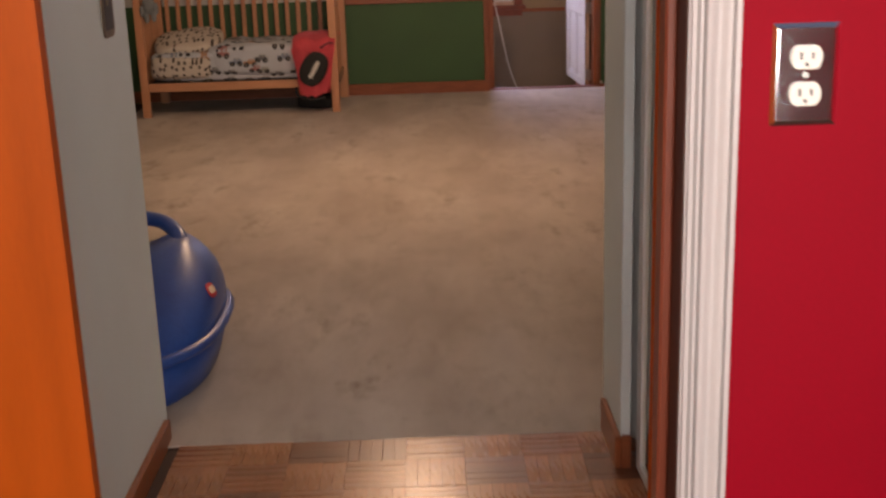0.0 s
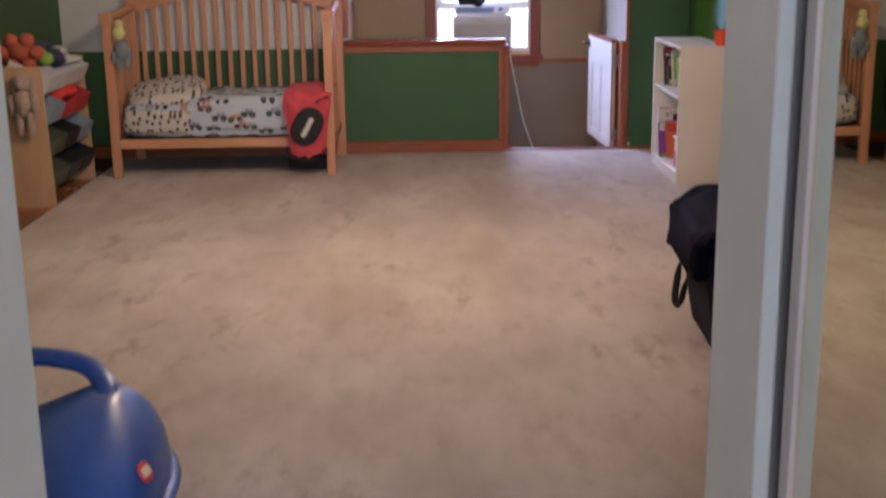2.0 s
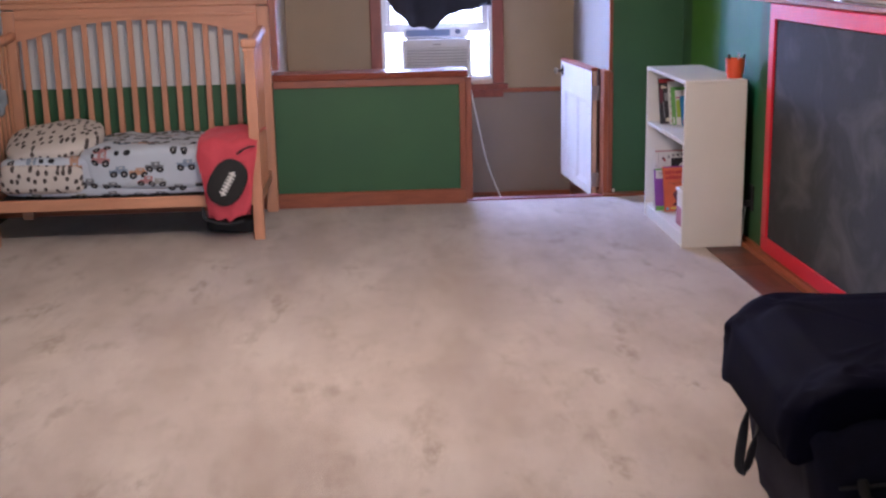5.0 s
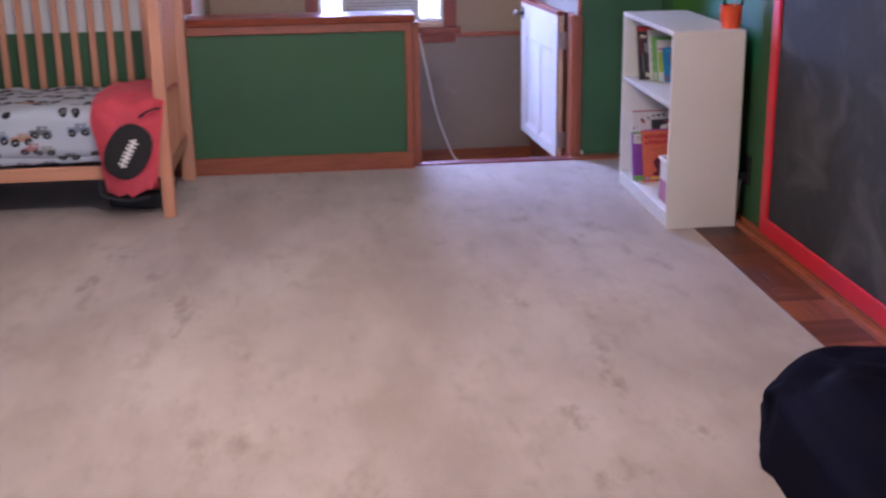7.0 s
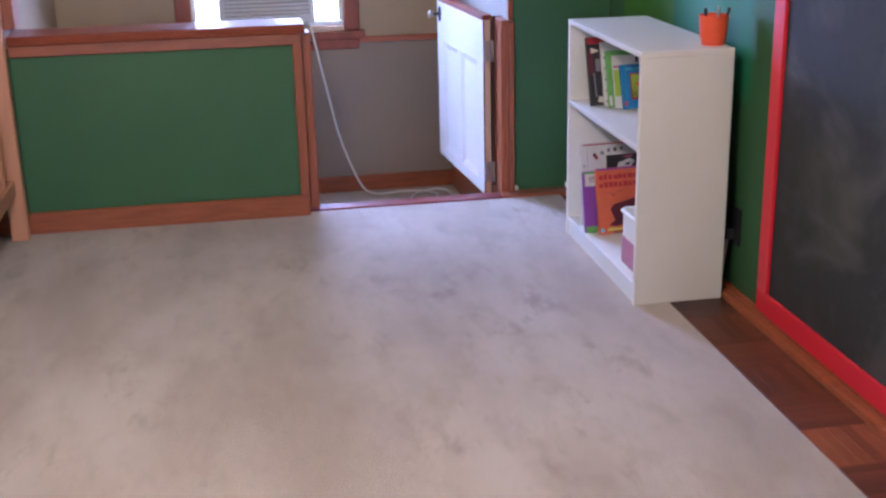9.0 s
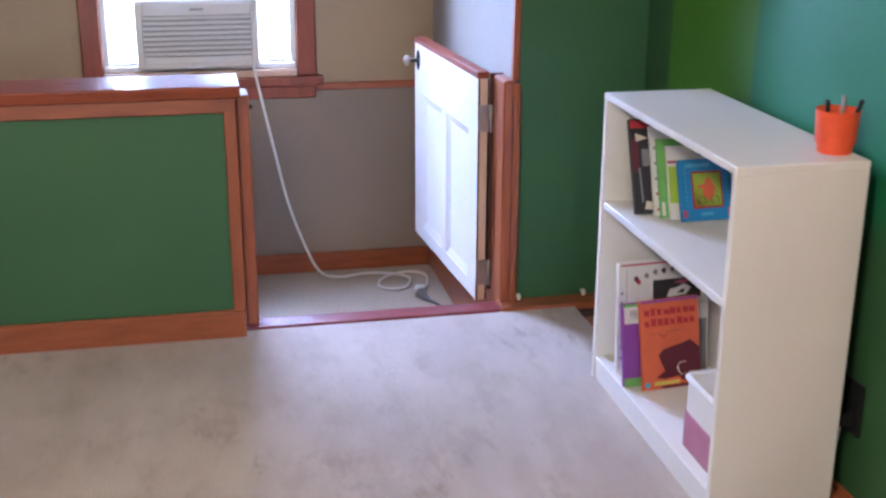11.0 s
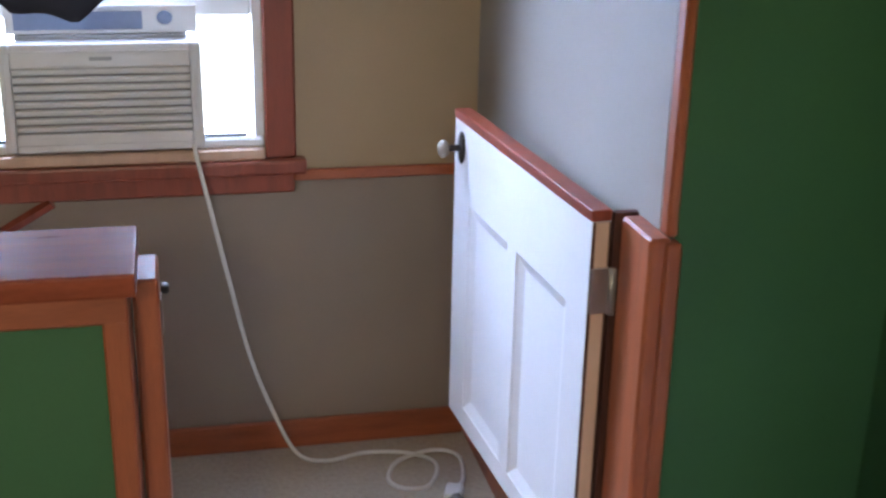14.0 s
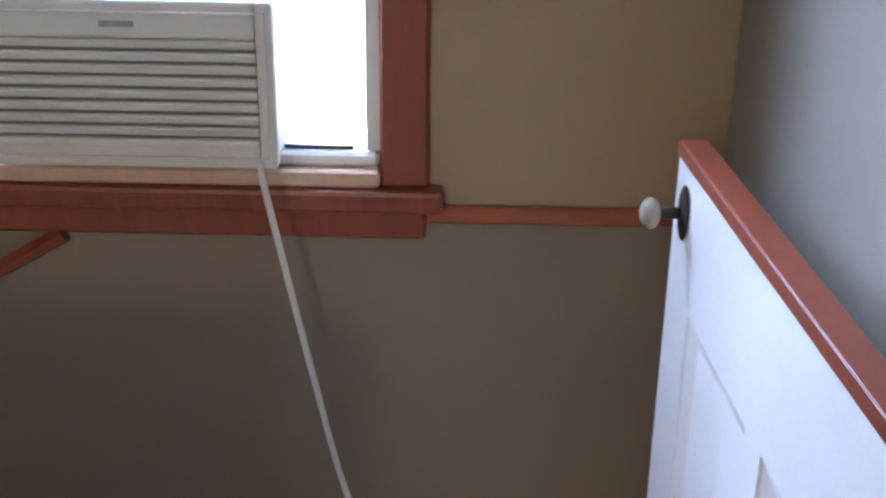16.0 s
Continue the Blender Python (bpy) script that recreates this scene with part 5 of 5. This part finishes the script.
def backpack():
    t = thing("backpack", 1.465, 4.69, 0, "large navy nylon pack standing upright on the carpet", "bag", rz=-4)
    body = soft_box(-0.308, -0.50, 0.0, 0.36, 0.21, 0.440, 0.20, 34)
    for v in body.verts:
        k = max(0, 1 - v.co.z / 0.40)
        if v.co.x < 0:
            v.co.x *= 1 - 0.20 * k
    part("body", folds(folds(body, 0.018, 6), 0.008, 17), NAVY, t, smooth=True)
    lid = soft_box(-0.350, -0.46, 0.355, 0.38, 0.25, 0.516, 0.17, 34)
    for v in lid.verts:
        if v.co.x < -0.24:
            v.co.z -= 0.060 * min(1, (-0.24 - v.co.x) / 0.12) ** 1.5
        if v.co.x < 0 and v.co.z > 0.40:
            v.co.x += 0.030 * min(1, (v.co.z - 0.40) / 0.10)
    part("lid", folds(folds(lid, 0.015, 7, (1, 1, 1)), 0.008, 17, (1, 1, 1)), LIDN, t, "overhanging padded lid", smooth=True)
    part("strap", tube([(-0.285, 0.02, 0.34), (-0.318, 0.0, 0.29), (-0.335, -0.01, 0.20), (-0.338, -0.005, 0.125), (-0.320, 0.0, 0.112), (-0.300, 0.0, 0.20), (-0.275, 0.02, 0.28)], 0.013, 8, 6, 0.3), STRAP, t, "dangling webbing strap", smooth=True)
    part("buckle", box(-0.330, -0.02, 0.315, -0.285, 0.012, 0.355, 0.006, 2), BLACK, t)
    part("grab_handle", tube([(-0.20, -0.495, 0.315), (-0.195, -0.525, 0.285), (-0.13, -0.54, 0.262), (-0.06, -0.525, 0.290), (-0.045, -0.495, 0.325)], 0.013, 8, 6, 0.7), STRAP, t, "padded grab handle", smooth=True)
    part("front_pocket", folds(soft_box(-0.245, -0.535, 0.02, 0.28, -0.43, 0.29, 0.35, 22), 0.014, 9), NAVY, t, smooth=True)
    part("zip", tube([(-0.25, -0.503, 0.30), (-0.05, -0.508, 0.318), (0.15, -0.508, 0.318), (0.27, -0.503, 0.30)], 0.004, 6, 4), STRAP, t, smooth=True)


backpack()


def blue_toy():
    """A toddler's blue plastic toy: rounded tub, flared rim, sloping hood and a loop handle."""
    t = thing("plastic_toy", -0.750, 3.09, 0, "glossy blue plastic ride-on toy with a loop handle", "toy")

    def ring(a, b, z, cx=0.0, cy=0.0, n=36, e=0.8):
        out = []
        for k in range(n):
            q = 2 * math.pi * k / n
            out.append((cx + a * math.copysign(abs(math.cos(q)) ** e, math.cos(q)), cy + b * math.copysign(abs(math.sin(q)) ** e, math.sin(q)), z))
        return out

    def loft(rings, close=True):
        bm = bmesh.new()
        vs = [[bm.verts.new(p) for p in r] for r in rings]
        for a, b in zip(vs, vs[1:]):
            for k in range(len(a)):
                bm.faces.new((a[k], a[(k + 1) % len(a)], b[(k + 1) % len(a)], b[k]))
        bm.faces.new(vs[0][::-1])
        if close:
            bm.faces.new(vs[-1])
        return bm

    part("tub", loft([ring(0.300, 0.43, 0.0, 0, -0.03), ring(0.328, 0.455, 0.016, 0, -0.03), ring(0.343, 0.462, 0.07, 0, -0.02), ring(0.350, 0.455, 0.132)]), BLUE, t, smooth=True)
    part("rim", loft([ring(0.354, 0.457, 0.130), ring(0.372, 0.474, 0.136), ring(0.378, 0.480, 0.148), ring(0.372, 0.474, 0.160), ring(0.358, 0.460, 0.165)]), BLUE, t, smooth=True)
    hood = [ring(0.355, 0.455, 0.162)]
    for k in range(1, 15):
        f = k / 14
        hi_x, lo_x = 0.355 - 0.125 * f ** 2.2, -0.355 + 0.525 * f ** 0.95
        a = (hi_x - lo_x) / 2
        hood.append(ring(a, 0.455 * (a / 0.355) ** 0.85, 0.162 + 0.222 * f ** 0.92, (hi_x + lo_x) / 2, 0.15 * f))
    part("hood", loft(hood), BLUE, t, smooth=True)
    part("handle", tube([(0.205, 0.08, 0.338), (0.205, 0.16, 0.378), (0.12, 0.26, 0.410), (-0.06, 0.30, 0.414), (-0.22, 0.24, 0.368), (-0.29, 0.10, 0.258), (-0.31, 0.02, 0.15)], 0.029, 12, 6, 0.85), BLUE, t, "loop handle", smooth=True)
    face = Vector((0.88, -0.22, 0.50)).to_track_quat("Z", "Y").to_matrix().to_4x4()
    at = Matrix.Translation((0.336, -0.05, 0.260)) @ face
    b = part("badge", turned(soft_box(-0.024, -0.024, -0.004, 0.024, 0.024, 0.004, 0.7, 8), at), ink("badge_red", (0.55, 0.05, 0.05)), t, "red round badge", smooth=True)
    part("badge_centre", turned(soft_box(-0.017, -0.012, -0.002, 0.017, 0.012, 0.006, 0.4, 6), at), ink("badge_cream", (0.70, 0.55, 0.40)), b, smooth=True)


blue_toy()


OLIVE = ink("bin_olive", (0.075, 0.085, 0.05))


def toy_organizer():
    t = thing("toy_organizer", -1.995, 7.15, 0, "birch toy organiser with sloping bins full of toys", "organiser")
    d0, d1, w, h = -0.135, 0.128, 0.835, 0.79
    side = [(d0, 0.0), (d1, 0.0), (d1 - 0.02, h - 0.008), (d0, h)]
    part("side_panel", prism(side, 0.016), BIRCH, t)
    part("side_panel", prism(side, 0.016, pose(0, w - 0.016, 0)), BIRCH, t)
    mats = [BLACK, BLACK, ink("bin_red", (0.45, 0.03, 0.03)), ink("bin_grey", (0.50, 0.51, 0.52))]
    for i, z in enumerate((0.10, 0.28, 0.46, 0.63)):
        part("rail", box(d1 - 0.035, 0.0165, z, d1 - 0.020, w - 0.0165, z + 0.018, 0.003), BIRCH, t)
        for k in range(3):
            y0 = 0.022 + k * 0.265
            bm = box(-0.12, y0, 0, 0.12, y0 + 0.255, 0.11, 0.008, 2)
            top = [f for f in bm.faces if f.normal.z > 0.9]
            bmesh.ops.inset_region(bm, faces=top, thickness=0.006)
            bmesh.ops.translate(bm, verts=list({v for f in top for v in f.verts}), vec=(0, 0, -0.09))
            col = mats[i] if (i, k) not in ((2, 0), (1, 2)) else ink("bin_blue", (0.22, 0.30, 0.36))
            if i < 2 and k == 0:
                col = OLIVE
            part("bin", turned(bm, pose(0.0, 0, z + 0.045, 0, 24, 0)), col, t)
    part("back_rail", box(d0 + 0.002, 0.0165, 0.3, d0 + 0.014, w - 0.0165, 0.36), BIRCH, t)


toy_organizer()
rt = random.Random(4)


def plush(name, blobs, material, label, category="plush toy"):
    return alone(name, join(*[ball(c, r, 14, 0.25, 9) for c, r in blobs]), material, label, category)


plush("plush_flower", [((-2.02, 7.26, 0.865), (0.07, 0.06, 0.065))] + [((-2.02 + 0.09 * math.cos(a), 7.25, 0.855 + 0.075 * math.sin(a)), 0.042) for a in [i * 1.05 for i in range(6)]], PLUSHO, "orange plush flower on top of the organiser")
plush("plush_frog", [((-1.90, 7.30, 0.815), (0.045, 0.05, 0.04)), ((-1.93, 7.33, 0.84), 0.03)], ink("green_plush", (0.22, 0.36, 0.06), 0.95), "small green plush toy on the organiser")
plush("plush_red", [((-2.10, 7.36, 0.83), (0.09, 0.10, 0.06)), ((-2.06, 7.45, 0.85), (0.06, 0.07, 0.05))], REDCLOTH, "red plush toys heaped on the organiser")
plush("toy_truck", [((-1.96, 7.52, 0.80), (0.10, 0.13, 0.055)), ((-1.99, 7.52, 0.85), (0.06, 0.07, 0.05))], ink("dark_blue_toy", (0.02, 0.03, 0.07)), "dark blue toy in the top bin", "toy")
plush("toy_tray", [((-1.93, 7.72, 0.775), (0.11, 0.11, 0.03)), ((-1.98, 7.80, 0.80), (0.06, 0.08, 0.05))], ink("pale_grey_toy", (0.45, 0.45, 0.46)), "pale grey toy in the top bin", "toy")
plush("toy_red_block", [((-1.91, 7.62, 0.60), (0.07, 0.12, 0.04)), ((-1.93, 7.50, 0.59), (0.06, 0.06, 0.04))], REDCLOTH, "red toys spilling from a bin", "toy")


def soft_animal(name, x, y, z, material, label, pieces):
    """A stuffed animal: each limb a soft ball of its own."""
    t = thing(name, x, y, z, label, "plush toy")
    for piece, c, r in pieces:
        part(piece, ball(c, r, 14, 0.25, 9), material, t, smooth=True)
    return t


soft_animal("plush_rabbit", -1.985, 7.115, 0.40, PLUSHG, "grey-brown plush rabbit hanging on the organiser's side",
            [("head", (0, 0.010, 0.300), (0.052, 0.045, 0.055)), ("ear", (-0.050, 0.012, 0.268), (0.022, 0.020, 0.062)), ("ear", (0.050, 0.012, 0.268), (0.022, 0.020, 0.062)),
             ("body", (0, 0, 0.190), (0.055, 0.045, 0.078)), ("arm", (-0.062, -0.004, 0.185), (0.025, 0.025, 0.055)), ("arm", (0.062, -0.004, 0.190), (0.025, 0.025, 0.055)),
             ("leg", (-0.026, 0, 0.080), (0.026, 0.030, 0.074)), ("leg", (0.032, 0, 0.070), (0.026, 0.030, 0.074)), ("muzzle", (0.004, -0.032, 0.288), (0.024, 0.018, 0.020))])
plush("plush_doll", [((-1.655, 7.985, 0.905), (0.042, 0.035, 0.045)), ((-1.65, 7.985, 0.955), (0.030, 0.03, 0.03))], PLUSHY, "pale yellow plush head tied to the crib post")
soft_animal("plush_lamb", -1.645, 7.985, 0.67, PLUSHB, "blue-grey plush lamb tied to the crib post",
            [("body", (0, 0, 0.130), (0.045, 0.035, 0.068)), ("arm", (-0.045, 0, 0.085), (0.020, 0.020, 0.042)), ("arm", (0.045, 0, 0.100), (0.022, 0.020, 0.045)),
             ("leg", (-0.020, 0, 0.045), (0.020, 0.020, 0.045)), ("leg", (0.030, 0, 0.050), (0.020, 0.020, 0.042))])
plush("wall_ornament", [((-1.475, 8.778, 1.565), (0.045, 0.02, 0.028)), ((-1.52, 8.778, 1.57), (0.03, 0.015, 0.014)), ((-1.43, 8.778, 1.58), (0.03, 0.015, 0.014)), ((-1.475, 8.778, 1.525), (0.022, 0.015, 0.02))], PLUSHO, "small orange and black toy fixed to the wall", "ornament")
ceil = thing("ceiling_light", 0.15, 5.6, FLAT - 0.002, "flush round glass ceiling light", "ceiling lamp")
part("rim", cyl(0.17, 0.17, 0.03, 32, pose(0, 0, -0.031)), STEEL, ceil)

# ---- parquet, piece by piece ----


def parquet(x0, y0, x1, y1, parent, block, n, tones, lift=0.0004):
    """Basket-weave blocks of n slats; tones holds pairs of materials, grain along x and along y."""
    flat, shared = {}, block / n
    for k, pair in enumerate(tones):
        for key, m, (a, b) in (("x", pair[0], (block, shared)), ("y", pair[1], (shared, block))):
            bm = box(0.0002, 0.0002, -0.0135, a - 0.0002, b - 0.0002, -0.001, 0.0004)
            me = bpy.data.meshes.new("parquet_slat")
            bm.to_mesh(me)
            bm.free()
            me.materials.append(m)
            flat[key, k] = me
    nx, ny = int((x1 - x0) / block + 1e-6), int((y1 - y0) / block + 1e-6)
    for i in range(nx):
        for j in range(ny):
            key, tone = "x" if (i + j) % 2 else "y", rt.randrange(len(tones))
            for k in range(n):
                ob = new("slat", flat[key, tone])
                ob.parent = parent
                off = (0, k * shared) if key == "x" else (k * shared, 0)
                ob.location = (x0 + i * block + off[0], y0 + j * block + off[1], rt.uniform(-0.0006, lift))


def oak(name, color, rough, spec, rand):
    """Parquet oak, grain along x and along y."""
    return tuple(mat(name + end, color, rough, spec=spec, var=0.34, scale=5, fine=45, bump=0.06, stretch=st, rand=rand) for end, st in (("_along", (1.2, 7, 1)), ("_across", (7, 1.2, 1))))


HALL_OAK = [oak("parquet_dark_oak", (0.15, 0.046, 0.022), 0.30, 0.5, 0.16), oak("parquet_oak", (0.26, 0.088, 0.038), 0.28, 0.5, 0.14), oak("parquet_pale_oak", (0.33, 0.128, 0.056), 0.28, 0.45, 0.18)]
EDGE_OAK = [oak("worn_dark_oak", (0.060, 0.020, 0.012), 0.36, 0.4, 0.25), oak("worn_oak", (0.125, 0.040, 0.022), 0.42, 0.35, 0.25), oak("worn_red_oak", (0.215, 0.066, 0.028), 0.36, 0.4, 0.25)]
hallp = setting("hall_parquet", box(-0.455, 0.98, -0.0138, 0.715, 2.468, -0.0075), JOINT, "dark oak parquet in the passage", "parquet")
parquet(-0.4245, 1.272, 0.81, 2.50, hallp, 0.153, 5, HALL_OAK)
edge_e = setting("edge_parquet_east", box(1.833, 2.62, -0.0138, 2.025, 8.78, -0.0075), JOINT, "dark oak parquet strip beside the carpet", "parquet")
parquet(1.834, 5.22, 2.03, 8.76, edge_e, 0.195, 6, EDGE_OAK)
edge_w = setting("edge_parquet_west", box(-2.243, 2.62, -0.0138, -1.887, 8.74, -0.0075), JOINT, "dark oak parquet strip beside the carpet", "parquet")
parquet(-2.24, 5.6, -1.886, 8.3, edge_w, 0.177, 4, HALL_OAK)
